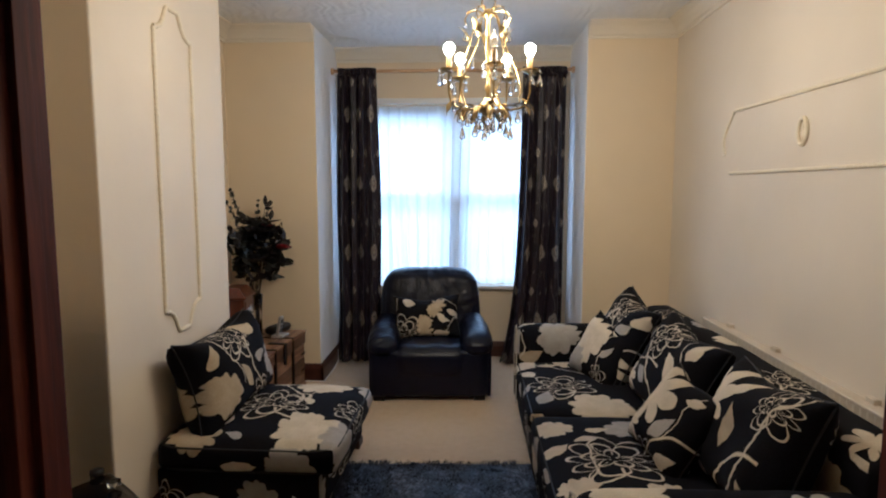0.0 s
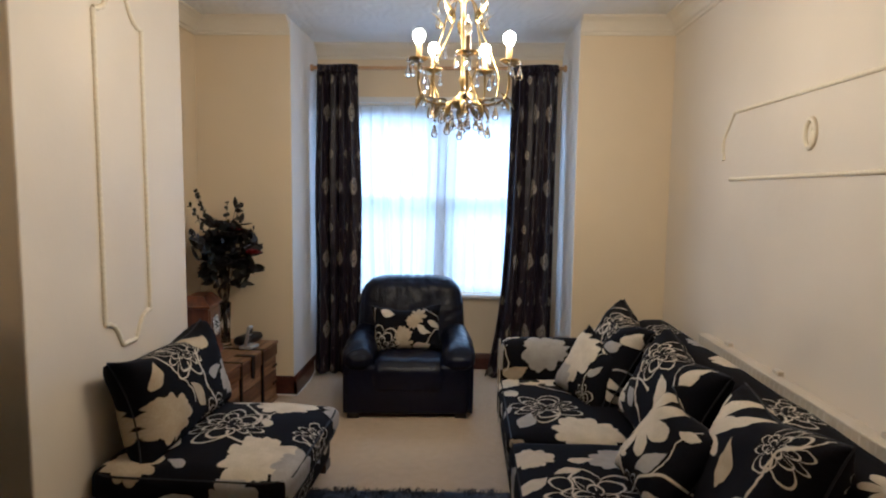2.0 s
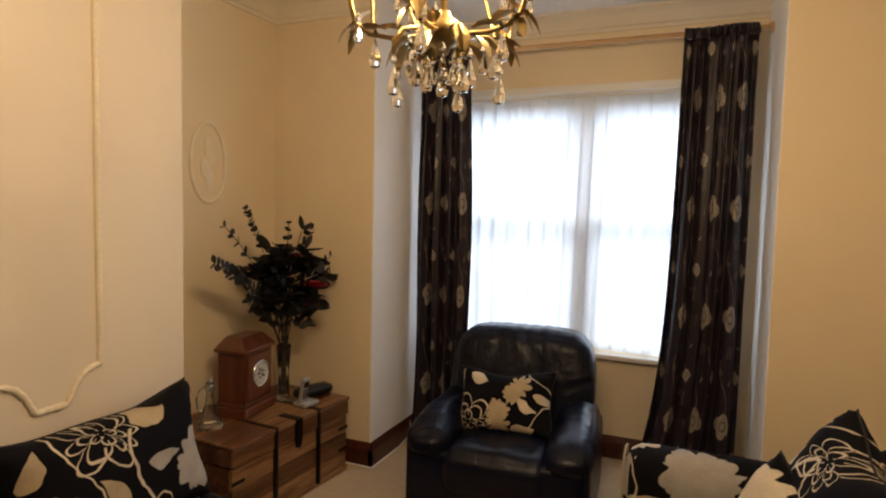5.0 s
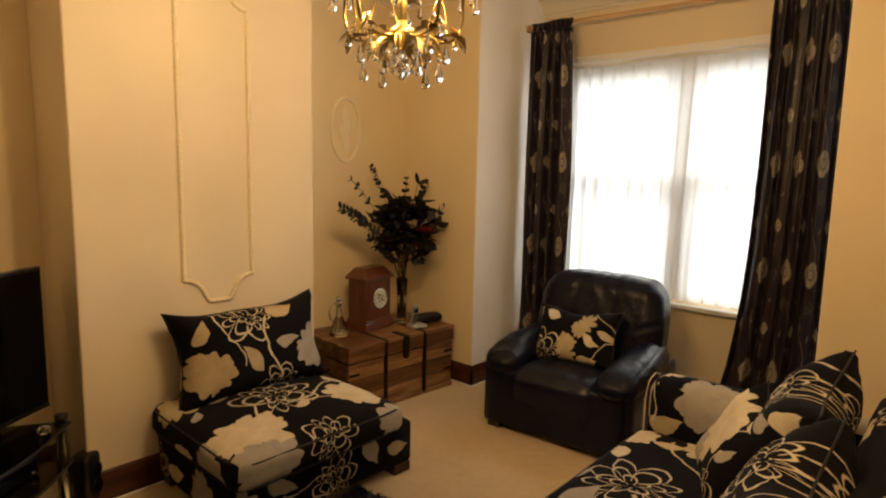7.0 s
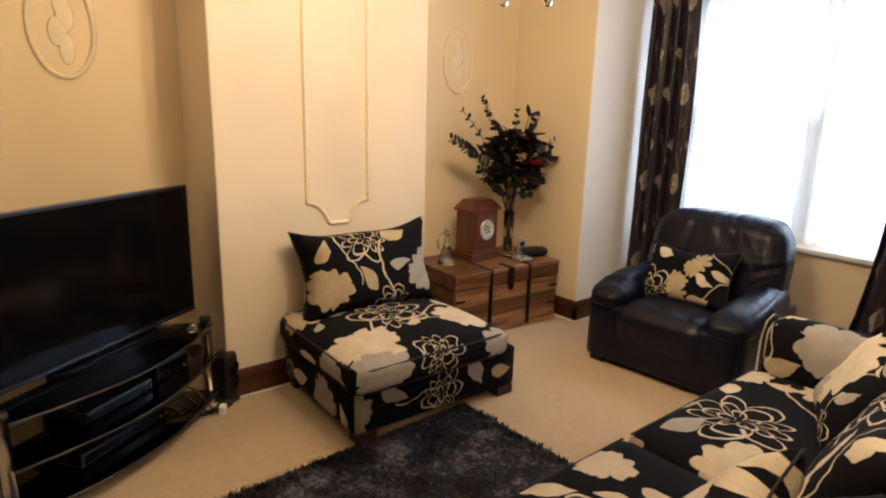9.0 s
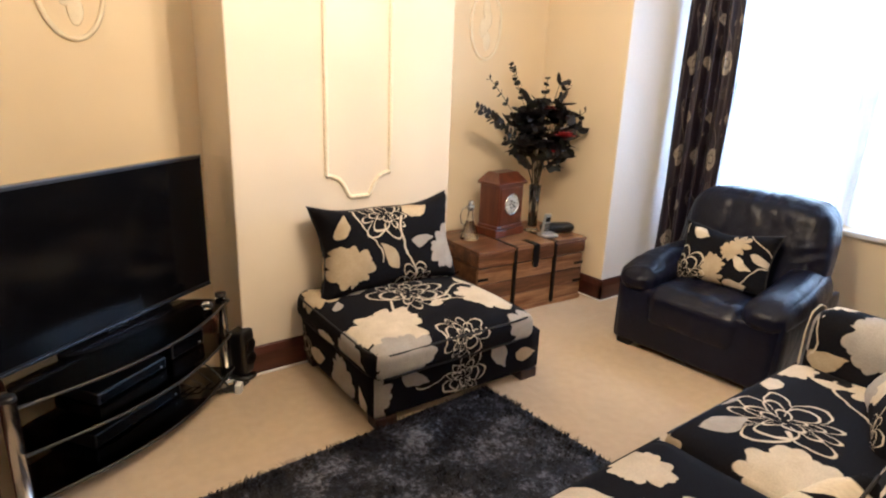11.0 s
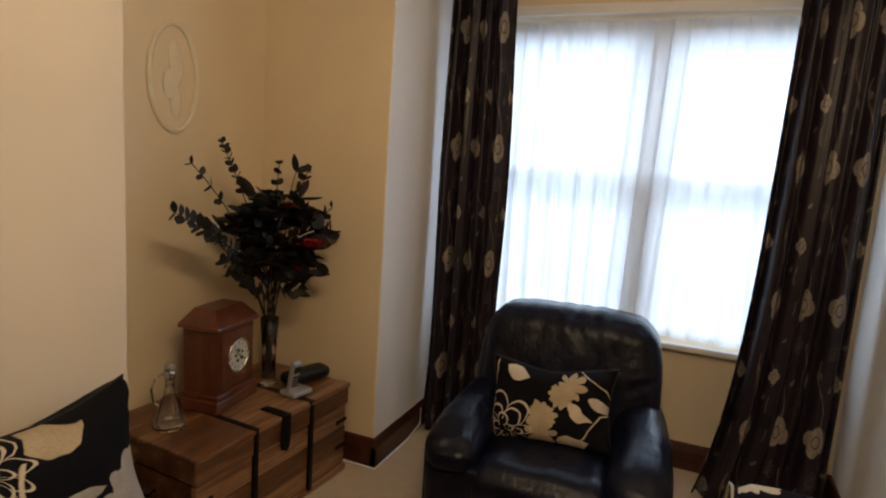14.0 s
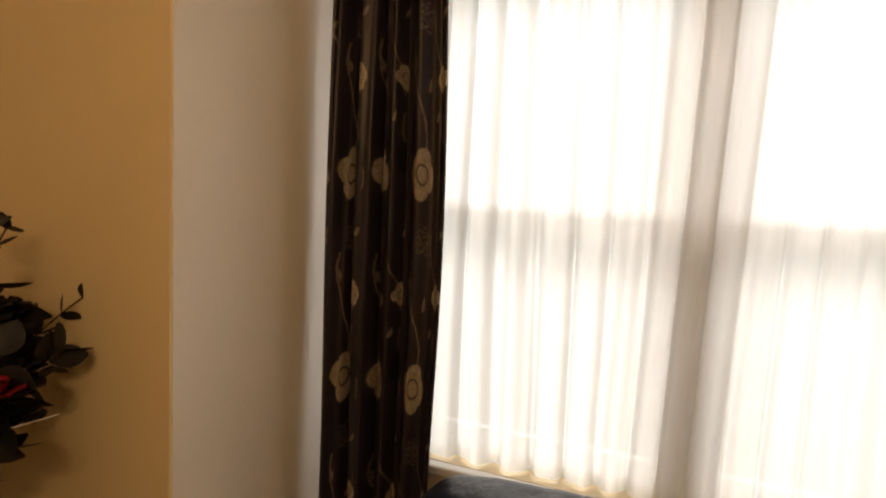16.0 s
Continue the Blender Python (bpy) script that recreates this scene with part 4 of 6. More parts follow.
def build_chair_unit():
    root = empty("armless_chair", pose(-0.335, 3.43, 0, 0, 0, -1.5), "low armless seat unit in black flowered fabric against the chimney breast", "chair")
    base_m = [("outline", 0.52, 0.02, 0.11, 60, "cream"), ("leaf", 0.46, -0.24, 0.08, 60, "grey"), ("bloom", 0.50, -0.46, 0.14, 0, "grey"), ("leaf", 0.46, 0.22, 0.09, 20, "grey"), ("leaf", 0.50, 0.38, 0.07, 80, "tan"), ("stem", 0.5, -0.12, 0.12, 80, "cream"),
              ("bloom", 0.1, -0.58, 0.12, 0, "grey"), ("leaf", -0.15, -0.58, 0.09, 10, "cream"), ("leaf", 0.3, -0.6, 0.07, 110, "cream"), ("outline", -0.32, -0.6, 0.1, 0, "cream")]
    seat_m = [("stem", 0.06, 0.20, 0.2, 100, "cream"), ("stem", -0.16, -0.26, 0.12, 60, "cream"), ("bloom", 0.25, -0.24, 0.185, 10, "cream"), ("bloom", 0.17, 0.33, 0.165, 130, "cream"), ("stem", 0.16, 0.14, 0.15, 55, "cream"), ("outline", 0.035, -0.005, 0.175, 20, "cream"), ("bloom", -0.24, -0.33, 0.13, 60, "tan"),
              ("bloom", -0.24, 0.27, 0.14, 200, "cream"), ("leaf", -0.14, -0.18, 0.065, 100, "cream"), ("leaf", -0.04, 0.36, 0.07, 20, "cream"), ("bloom", 0.45, -0.26, 0.16, 0, "grey"), ("bloom", 0.46, 0.40, 0.13, 0, "grey"), ("outline", 0.43, 0.03, 0.115, 0, "cream"),
              ("bloom", 0.2, -0.50, 0.13, 0, "grey"), ("leaf", 0.0, -0.50, 0.08, 0, "cream"), ("leaf", -0.05, -0.32, 0.05, 150, "grey"), ("leaf", 0.18, 0.05, 0.05, 120, "cream")]
    part("base", soft_box(bmesh.new(), (-0.415, -0.395, 0.045), (0.32, 0.52, 0.255), 0.02, cuts=8), flowered("flowered_cloth", base_m), root)
    seat = part("seat_cushion", soft_box(bmesh.new(), (-0.40, -0.430, 0.256), (0.40, 0.398, 0.388), 0.045, (0.008, 0.010, 0.050), cuts=16, wrinkle=0.014, seed=2), flowered("flowered_cloth", seat_m), root)
    for z in (0.368, 0.272):
        pts = [(math.copysign(0.395 * abs(math.cos(q)) ** 0.16, math.cos(q)), -0.016 + math.copysign(0.409 * abs(math.sin(q)) ** 0.16, math.sin(q)), z + 0.003 * math.sin(5 * q)) for q in (2 * math.pi * (k + 0.5) / 72 for k in range(72))]
        part("piping", tube(bmesh.new(), pts, 0.005, 6, closed=True), PIPING, seat, smooth=True)
    for x in (-0.36, 0.28):
        for y in (-0.33, 0.46):
            part("foot", a_box(x - 0.04, x + 0.04, y - 0.05, y + 0.05, 0, 0.05, bevel=0.006), DARK_WOOD, root)
    m = [("outline", -0.03, 0.17, 0.12, 0, "cream"), ("leaf", 0.15, 0.17, 0.08, 5, "tan"), ("leaf", 0.15, 0.02, 0.065, 0, "grey"), ("leaf", -0.03, -0.02, 0.075, 120, "tan"), ("stem", 0.07, -0.05, 0.2, 80, "cream"), ("bloom", -0.23, -0.06, 0.11, 120, "tan"),
         ("bloom", 0.29, -0.04, 0.12, 90, "grey"), ("outline", 0.1, -0.18, 0.10, 40, "cream"), ("stem", -0.12, 0.08, 0.13, 95, "cream"), ("leaf", -0.24, 0.13, 0.06, 60, "tan"), ("leaf", -0.2, -0.19, 0.05, 10, "cream")]
    cushion("back_cushion", pose(-0.595, 3.43, 0.595, -15, -1, 88), 0.76, 0.45, 0.27, m, "thick black flowered cushion propped against the chimney breast", 0.14, 7.0, full=0.42)


def build_armchair():
    root = empty("armchair", pose(0.325, 5.00, 0, 0, 0, 3.6), "navy blue leather armchair with soft wrinkled padded arms", "armchair")
    bm = soft_box(bmesh.new(), (-0.425, -0.375, 0.025), (0.415, 0.37, 0.36), 0.028, (0.004, 0.006, 0), cuts=14, wrinkle=0.004, seed=1)
    for v in bm.verts:
        v.co.x -= 0.018 * max(0.0, 1 - v.co.z / 0.36) * (1 if v.co.x > 0 else -0.3)
    part("base", bm, LEATHER, root)
    bm = soft_box(bmesh.new(), (-0.262, -0.400, 0.13), (0.258, 0.20, 0.385), 0.085, (0, 0.006, 0.020), cuts=26, wrinkle=0.008, seed=3)
    for v in bm.verts:
        x, y = v.co.x, v.co.y
        top = max(0.0, (v.co.z - 0.22) / 0.165)
        v.co.z -= 0.009 * top * math.exp(-(x / 0.014) ** 2) * (1 if y > -0.33 else 0.4)
        v.co.z += 0.010 * top * math.sin(x * 40 + 4 * noise.noise((x * 6, y * 5, 2))) * math.exp(-((y + 0.24) / 0.12) ** 2) * max(0, 0.4 + noise.noise((x * 5, y * 5, 8)))
        v.co.y += 0.030 * max(0.0, 1 - (v.co.z - 0.13) / 0.2) ** 2 * (1 if y < -0.3 else 0)
    part("seat", bm, LEATHER, root)
    for s in (-1, 1):
        x0, x1 = sorted((s * 0.225, s * 0.435))
        bm = soft_box(bmesh.new(), (x0, -0.395, 0.31), (x1, 0.31, 0.505), 0.085, (0.006, 0.004, 0.014), cuts=34, wrinkle=0.006, seed=5 + s)
        for v in bm.verts:
            x, y, z = v.co
            t = max(0.0, min(1.0, (y + 0.395) / 0.70))
            up = max(0.0, (z - 0.31) / 0.195)
            # the pad rises and narrows towards the back, and its front end rolls over
            v.co.z += (0.075 * t ** 1.3 - 0.035) * up - 0.03 * up * math.exp(-(t / 0.14) ** 2)
            v.co.x += s * (0.018 * math.sin(math.pi * min(1, t * 1.2)) * up - 0.035 * t * up)
            # gathers across the pad
            gather = 1 - 3 * abs(noise.noise((y * 17 + s * x * 6, x * 3 + s * 4, z * 3)))
            v.co.z += 0.012 * up * gather * max(0.0, 0.25 + 1.3 * noise.noise((y * 5 + s * 3, z * 5, x * 4))) * (0.35 + 0.65 * (1 - t))
        part("arm_pad", bm, LEATHER, root)
        a, b = sorted((s * 0.395, s * 0.43))
        part("arm_panel", soft_box(bmesh.new(), (a, -0.36, 0.03), (b, 0.345, 0.40), 0.014, (0.004, 0, 0), cuts=8, wrinkle=0.003, seed=12 + s), LEATHER, root)
    bm = soft_box(bmesh.new(), (-0.365, 0.05, 0.30), (0.365, 0.30, 0.853), 0.085, (0.010, 0.022, 0.006), cuts=44, wrinkle=0.008, seed=9)
    for v in bm.verts:
        x, y, z = v.co
        t = max(0.0, (z - 0.3) / 0.555)
        front = 1.0 if y < 0.17 else 0.0
        v.co.y += 0.13 * t
        v.co.x *= 1 + 0.05 * math.sin(t * 3.1) - 0.055 * t ** 4
        v.co.z -= 0.028 * (abs(x) / 0.35) ** 4 * t
        # two soft upright channels
        for c in (-0.115, 0.125):
            v.co.y += front * 0.012 * math.exp(-((x - c + 0.02 * math.sin(t * 3)) / 0.02) ** 2) * math.sin(math.pi * min(1, t))
        # gathers along the top roll and fanning in from the sides
        crown = max(0.0, (t - 0.70) / 0.30)
        pull = 1 - 3 * abs(noise.noise((x * 18 + z * 5, z * 3.5, 1.5)))
        amount = max(0.0, 0.3 + 1.2 * noise.noise((x * 6, z * 3, 4.5)))
        v.co.y -= 0.012 * crown * pull * amount
        v.co.z += 0.008 * crown * crown * pull * amount
        edge = max(0.0, (abs(x) - 0.20) / 0.16)
        v.co.y -= front * 0.013 * edge * (1 - 3 * abs(noise.noise((z * 14 - abs(x) * 7, x * 4, 7)))) * max(0.0, 0.35 + noise.noise((x * 3, z * 7, 9))) * min(1, 3 * t)
    part("backrest", bm, LEATHER, root)
    part("back_shell", soft_box(bmesh.new(), (-0.32, 0.22, 0.03), (0.32, 0.385, 0.62), 0.04, cuts=8, wrinkle=0.004), LEATHER, root)
    for x in (-0.36, 0.345):
        for y in (-0.32, 0.30):
            part("foot", a_box(x - 0.04, x + 0.04, y - 0.04, y + 0.04, 0, 0.032, bevel=0.004), BLACK_PLASTIC, root)
    m = [("bloom", 0.005, -0.03, 0.065, 250, "tan"), ("daisy", 0.005, -0.085, 0.07, 270, "tan"), ("bloom", 0.06, 0.05, 0.055, 50, "tan"), ("daisy", 0.095, 0.09, 0.06, 40, "tan"), ("outline", -0.15, -0.10, 0.125, 20, "cream"), ("leaf", -0.11, 0.115, 0.055, -25, "cream"), ("leaf", 0.135, -0.01, 0.055, -35, "cream"), ("leaf", 0.12, -0.12, 0.065, 5, "cream"),
         ("leaf", 0.215, 0.03, 0.05, -15, "cream"), ("stem", 0.18, -0.06, 0.11, 30, "cream"), ("stem", 0.18, 0.12, 0.09, -55, "cream"), ("stem", -0.2, 0.06, 0.10, 70, "cream"), ("stem", -0.21, -0.04, 0.09, 85, "cream")]
    cushion("armchair_cushion", pose(0.305, 4.955, 0.53, -24, -2, 5), 0.50, 0.33, 0.15, m, "oblong black cushion with cream flowers on the leather armchair", 0.11, 11.0)


def build_rug():
    w, l = 1.25, 1.75
    root = empty("rug", pose(0.60, 2.80, 0, 0, 0, 2), "black and charcoal shaggy rug on the carpet", "rug")
    bm = bmesh.new()
    nx, ny = 60, 84
    rows = []
    for j in range(ny + 1):
        row = []
        for i in range(nx + 1):
            x, y = (i / nx - 0.5) * w, (j / ny - 0.5) * l
            e = min(1.0, 12 * min(i / nx, 1 - i / nx, j / ny, 1 - j / ny))
            x += 0.006 * noise.noise((x * 30, y * 30, 1)) * (1 if e < 1 else 0.3)
            y += 0.010 * noise.noise((x * 40, y * 30, 7)) * (1 if e < 1 else 0.3)
            z = 0.004 + e ** 0.5 * (0.020 + 0.006 * noise.noise((x * 9, y * 9, 3)) + 0.007 * noise.noise((x * 35, y * 35, 5)))
            row.append(bm.verts.new((x, y, z)))
        rows.append(row)
    for j in range(ny):
        for i in range(nx):
            bm.faces.new((rows[j][i], rows[j][i + 1], rows[j + 1][i + 1], rows[j + 1][i]))
    part("backing", bm, PILE, root, smooth=True)
    rnd = random.Random(4)
    verts, faces = [], []
    for _ in range(30000):
        x, y = rnd.uniform(-w / 2 + 0.01, w / 2 - 0.01), rnd.uniform(-l / 2 + 0.01, l / 2 - 0.01)
        q = noise.noise((x * 5, y * 5, 2)) * 5 + rnd.uniform(-0.8, 0.8)
        lean, h, b = rnd.uniform(0.006, 0.02), rnd.uniform(0.018, 0.034), 0.0016
        dx, dy = math.cos(q), math.sin(q)
        k = len(verts)
        verts += [(x - dy * b, y + dx * b, 0.012), (x + dy * b, y - dx * b, 0.012), (x + dx * lean * 0.5 + dy * b, y + dy * lean * 0.5 - dx * b, 0.012 + h * 0.6), (x + dx * lean * 0.5 - dy * b, y + dy * lean * 0.5 + dx * b, 0.012 + h * 0.6),
                  (x + dx * lean, y + dy * lean, 0.008 + h * 0.8)]
        faces += [(k, k + 1, k + 2, k + 3), (k + 3, k + 2, k + 4)]
    me = bpy.data.meshes.new("shag")
    me.from_pydata(verts, [], faces)
    me.materials.append(PILE)
    ob = new("shag", me)
    ob.parent = root
    tagged(ob, "shaggy charcoal yarn", kind="stuff")


build_sofa()
build_sofa_cushions()
build_chair_unit()
build_armchair()
build_rug()


# ---- chest, clock, flowers and small things in the far alcove ----
MANGO = wood("mango_wood", (0.045, 0.015, 0.006), (0.15, 0.063, 0.024), (0.36, 0.205, 0.095), 0.4, axis=1, scale=0.8, coat=0.15, vary=0.09)
IRON = plain("black_iron", (0.012, 0.011, 0.011), 0.5, 0.7)
CLOCK_WOOD = wood("red_clock_wood", (0.05, 0.013, 0.006), (0.10, 0.027, 0.011), (0.15, 0.046, 0.018), 0.28, axis=2, coat=0.4)
SILVER = plain("silvered_metal", (0.72, 0.72, 0.70), 0.25, 1.0)
CUT_GLASS = glass("cut_glass", (0.97, 0.98, 0.98))
SILVER_PLASTIC = plain("silver_plastic", (0.42, 0.43, 0.44), 0.35, 0.4)


def build_chest():
    root = empty("wooden_chest", pose(-0.90, 4.55, 0, 0, 0, -4), "rustic sheesham wood trunk with black iron straps, closed", "chest")
    hx, hy = 0.245, 0.42
    for k, (z0, z1) in enumerate(((0.015, 0.115), (0.118, 0.215), (0.218, 0.315))):
        part("plank", a_box(hx - 0.022, hx + 0.002 * (k % 2), -hy, hy, z0, z1, bevel=0.003), MANGO, root)
        part("plank", a_box(-hx, -hx + 0.02, -hy, hy, z0, z1, bevel=0.003), MANGO, root)
        for s in (-1, 1):
            y0, y1 = sorted((s * (hy - 0.022), s * (hy - 0.001)))
            part("plank", a_box(-hx + 0.021, hx - 0.023, y0, y1, z0, z1, bevel=0.003), MANGO, root)
    part("plinth", a_box(-hx - 0.004, hx + 0.008, -hy - 0.006, hy + 0.006, 0, 0.03, bevel=0.004), MANGO, root)
    lid = part("lid", a_box(-hx - 0.004, hx + 0.010, -hy - 0.008, hy + 0.008, 0.322, 0.405, bevel=0.008), MANGO, root)
    for a, b in ((-hy - 0.012, -0.155), (-0.15, 0.15), (0.155, hy + 0.012)):
        part("lid_board", a_box(-hx - 0.006, hx + 0.016, a, b, 0.402, 0.422, bevel=0.006), MANGO, lid)
    for y in (-0.155, 0.165):
        part("strap", a_box(hx + 0.001, hx + 0.0155, y - 0.011, y + 0.011, 0.02, 0.42, bevel=0.002), IRON, root)
        part("strap", a_box(-hx + 0.02, hx + 0.018, y - 0.011, y + 0.011, 0.4215, 0.4255, bevel=0.001), IRON, lid)
    hasp = part("hasp", prism(bmesh.new(), [(-0.022, 0.425), (0.022, 0.425), (0.024, 0.33), (0.016, 0.285), (0, 0.275), (-0.016, 0.285), (-0.024, 0.33)], "x", hx + 0.012, hx + 0.022), IRON, root)
    part("hasp_strap", a_box(hx - 0.10, hx + 0.02, -0.02, 0.02, 0.4215, 0.427, bevel=0.001), IRON, hasp)
    for s in (-1, 1):
        for z in (0.25, 0.13):
            y0, y1 = sorted((s * (hy + 0.004), s * (hy - 0.07)))
            part("corner_bracket", a_box(hx + 0.001, hx + 0.006, y0, y1, z - 0.008, z + 0.008, bevel=0.001), IRON, root)
        part("side_handle", tube(bmesh.new(), [(-0.05, s * (hy + 0.004), 0.25), (-0.045, s * (hy + 0.03), 0.235), (0.045, s * (hy + 0.03), 0.235), (0.05, s * (hy + 0.004), 0.25)], 0.006, 8), IRON, root, smooth=True)


def build_clock():
    root = empty("mantel_clock", pose(-0.955, 4.505, 0.426, 0, 0, 96), "reddish wooden mantel clock with a silvered round dial", "clock")
    w, d, h = 0.115, 0.08, 0.40
    part("plinth", a_box(-w - 0.018, w + 0.018, -d - 0.012, d + 0.01, 0, 0.05, bevel=0.006), CLOCK_WOOD, root)
    part("plinth_mould", a_box(-w - 0.008, w + 0.008, -d - 0.006, d + 0.004, 0.05, 0.07, bevel=0.006), CLOCK_WOOD, root)
    part("case", a_box(-w, w, -d, d, 0.07, 0.325, bevel=0.004), CLOCK_WOOD, root)
    part("door", a_box(-w + 0.015, w - 0.015, -d - 0.008, -d - 0.001, 0.085, 0.31, bevel=0.003), CLOCK_WOOD, root)
    part("cornice", a_box(-w - 0.02, w + 0.02, -d - 0.016, d + 0.01, 0.325, 0.345, bevel=0.006), CLOCK_WOOD, root)
    bm = bmesh.new()
    lo = [bm.verts.new((x, y, 0.345)) for x, y in ((-w - 0.014, -d - 0.01), (w + 0.014, -d - 0.01), (w + 0.014, d + 0.006), (-w - 0.014, d + 0.006))]
    hi = [bm.verts.new((x, y, h)) for x, y in ((-w + 0.03, -d + 0.035), (w - 0.03, -d + 0.035), (w - 0.03, d - 0.03), (-w + 0.03, d - 0.03))]
    for i in range(4):
        bm.faces.new((lo[i], lo[(i + 1) % 4], hi[(i + 1) % 4], hi[i]))
    bm.faces.new(lo[::-1])
    bm.faces.new(hi)
    part("roof", bm, CLOCK_WOOD, root)
    zc, yf = 0.205, -d - 0.009
    def disc(r, y0, y1):
        bm = bmesh.new()
        a = [(r * math.cos(q), zc + r * math.sin(q)) for q in (2 * math.pi * i / 40 for i in range(40))]
        return prism(bm, a, "y", y0, y1)
    dial = part("dial", disc(0.062, yf - 0.003, yf + 0.001), plain("silvered_dial", (0.70, 0.70, 0.66), 0.4, 0.3), root)
    part("bezel", tube(bmesh.new(), [(0.064 * math.cos(q), yf - 0.003, zc + 0.064 * math.sin(q)) for q in (2 * math.pi * i / 40 for i in range(40))], 0.005, 8, closed=True), SILVER, root, smooth=True)
    for k in range(12):
        q = radians(30 * k)
        bm = bmesh.new()
        tube(bm, [(0.044 * math.cos(q), yf - 0.004, zc + 0.044 * math.sin(q)), (0.054 * math.cos(q), yf - 0.004, zc + 0.054 * math.sin(q))], 0.0018, 4)
        part("hour_mark", bm, BLACK_PLASTIC, dial)
    for q, r, t in ((radians(-30), 0.034, 0.003), (radians(130), 0.044, 0.002)):
        part("clock_hand", tube(bmesh.new(), [(0, yf - 0.006, zc), (r * math.cos(q), yf - 0.006, zc + r * math.sin(q))], t, 5), BLACK_PLASTIC, dial)
    for k in range(5):
        q = radians(72 * k + 20)
        part("dial_ornament", tube(bmesh.new(), [(0.017 * math.cos(q), yf - 0.0045, zc + 0.017 * math.sin(q)), (0.027 * math.cos(q + 0.2), yf - 0.0045, zc + 0.027 * math.sin(q + 0.2))], 0.0055, 6), plain("dark_green_enamel", (0.03, 0.05, 0.045), 0.4), dial)


def leaf_mesh(l, w, bend, cup=0.25):
    bm = bmesh.new()
    rows = []
    for i in range(5):
        t = i / 4
        ww = w * math.sin(math.pi * min(0.97, 0.08 + 0.9 * t)) ** 0.8
        z = bend * t * t
        rows.append([bm.verts.new((l * t, s * ww, z + abs(s) * ww * cup)) for s in (-1, 0, 1)])
    for a, b in zip(rows, rows[1:]):
        for k in range(2):
            bm.faces.new((a[k], a[k + 1], b[k + 1], b[k]))
    me = bpy.data.meshes.new("leaf")
    for f in bm.faces:
        f.smooth = True
    bm.to_mesh(me)
    bm.free()
    return me


def build_flowers():
    black = two_scale("black_silk_petals", (0.003, 0.002, 0.003), (0.010, 0.007, 0.009), 20, 120, 0.6, 0.3)
    green = two_scale("dried_dark_leaves", (0.003, 0.004, 0.003), (0.008, 0.010, 0.006), 12, 90, 0.6, 0.3)
    red = two_scale("crimson_silk_petals", (0.16, 0.004, 0.008), (0.34, 0.010, 0.018), 20, 120, 0.55, 0.3)
    stem_mat = plain("dark_stems", (0.015, 0.012, 0.008), 0.7)
    vx, vy = -0.90, 4.745
    vase = empty("glass_vase", pose(vx, vy, 0.428), "tall slim clear glass vase holding dark stems", "vase")
    bm = bmesh.new()
    lathe(bm, [(0, 0), (0.040, 0), (0.040, 0.006), (0.032, 0.02), (0.030, 0.15), (0.040, 0.30), (0.037, 0.30), (0.027, 0.15), (0.028, 0.03), (0, 0.022)], 28)
    part("body", bm, CUT_GLASS, vase, smooth=True)
    root = empty("flower_arrangement", pose(vx, vy, 0.46), "dark artificial bouquet with black blooms, crimson roses and leafy sprigs", "flowers")
    leaves = {}
    for name, l, w, b in (("small", 0.035, 0.013, 0.006), ("round", 0.045, 0.02, 0.012), ("long", 0.09, 0.018, 0.03), ("broad", 0.075, 0.034, 0.02)):
        leaves[name] = leaf_mesh(l, w, b)
    def leaf(kind, mat, p, direction, roll, size=1.0, parent=root, name="leaf"):
        me = leaves[kind].copy() if not leaves[kind].materials else leaves[kind]
        if leaves[kind].get("mat") != mat.name:
            key = (kind, mat.name)
            if key not in MATS:
                MATS[key] = leaves[kind].copy()
                MATS[key].materials.append(mat)
            me = MATS[key]
        ob = new(name, me)
        ob.parent = parent
        d = Vector(direction).normalized()
        ob.matrix_local = Matrix.Translation(p) @ d.to_track_quat("X", "Z").to_matrix().to_4x4() @ Matrix.Rotation(roll, 4, "X") @ Matrix.Scale(size, 4)
        return ob
    rnd = random.Random(21)
    def bloom(p, r, mat, name):
        bm = bmesh.new()
        for ring, (n, tilt, s) in enumerate(((5, 0.25, 0.5), (7, 0.7, 0.8), (9, 1.15, 1.0))):
            for k in range(n):
                q = 2 * math.pi * k / n + ring * 0.4
                base = len(bm.verts)
                d = Vector((math.cos(q) * math.sin(tilt), math.sin(q) * math.sin(tilt), math.cos(tilt)))
                side = Vector((-math.sin(q), math.cos(q), 0))
                pts = []
                for t, w in ((0.0, 0.25), (0.5, 0.62), (0.9, 0.5), (1.05, 0.12)):
                    c = d * r * s * t + Vector((0, 0, -0.12 * r * t * t))
                    pts.append([bm.verts.new(Vector(p) + c + side * r * s * w * e + Vector((0, 0, 0.1 * r * abs(e)))) for e in (-1, 0, 1)])
                for a, b in zip(pts, pts[1:]):
                    for e in range(2):
                        bm.faces.new((a[e], a[e + 1], b[e + 1], b[e]))
        return part(name, bm, mat, root, smooth=True)
    # the dark body of the bouquet: many blooms and leaves round a loose dome
    for k in range(48):
        q, z = rnd.uniform(0, 2 * math.pi), rnd.uniform(0.46, 0.77)
        r = 0.185 * math.sin(math.pi * min(1, (z - 0.36) / 0.49)) ** 0.7 * rnd.uniform(0.35, 1.0)
        bloom((r * math.cos(q) * 0.8 + 0.02, r * math.sin(q) * 1.1, z), rnd.uniform(0.055, 0.095), black, "black_bloom")
    for p, r in (((0.09, -0.03, 0.745), 0.05), ((0.17, 0.05, 0.58), 0.07), ((0.16, -0.03, 0.50), 0.03)):
        bloom(p, r, red, "red_rose")
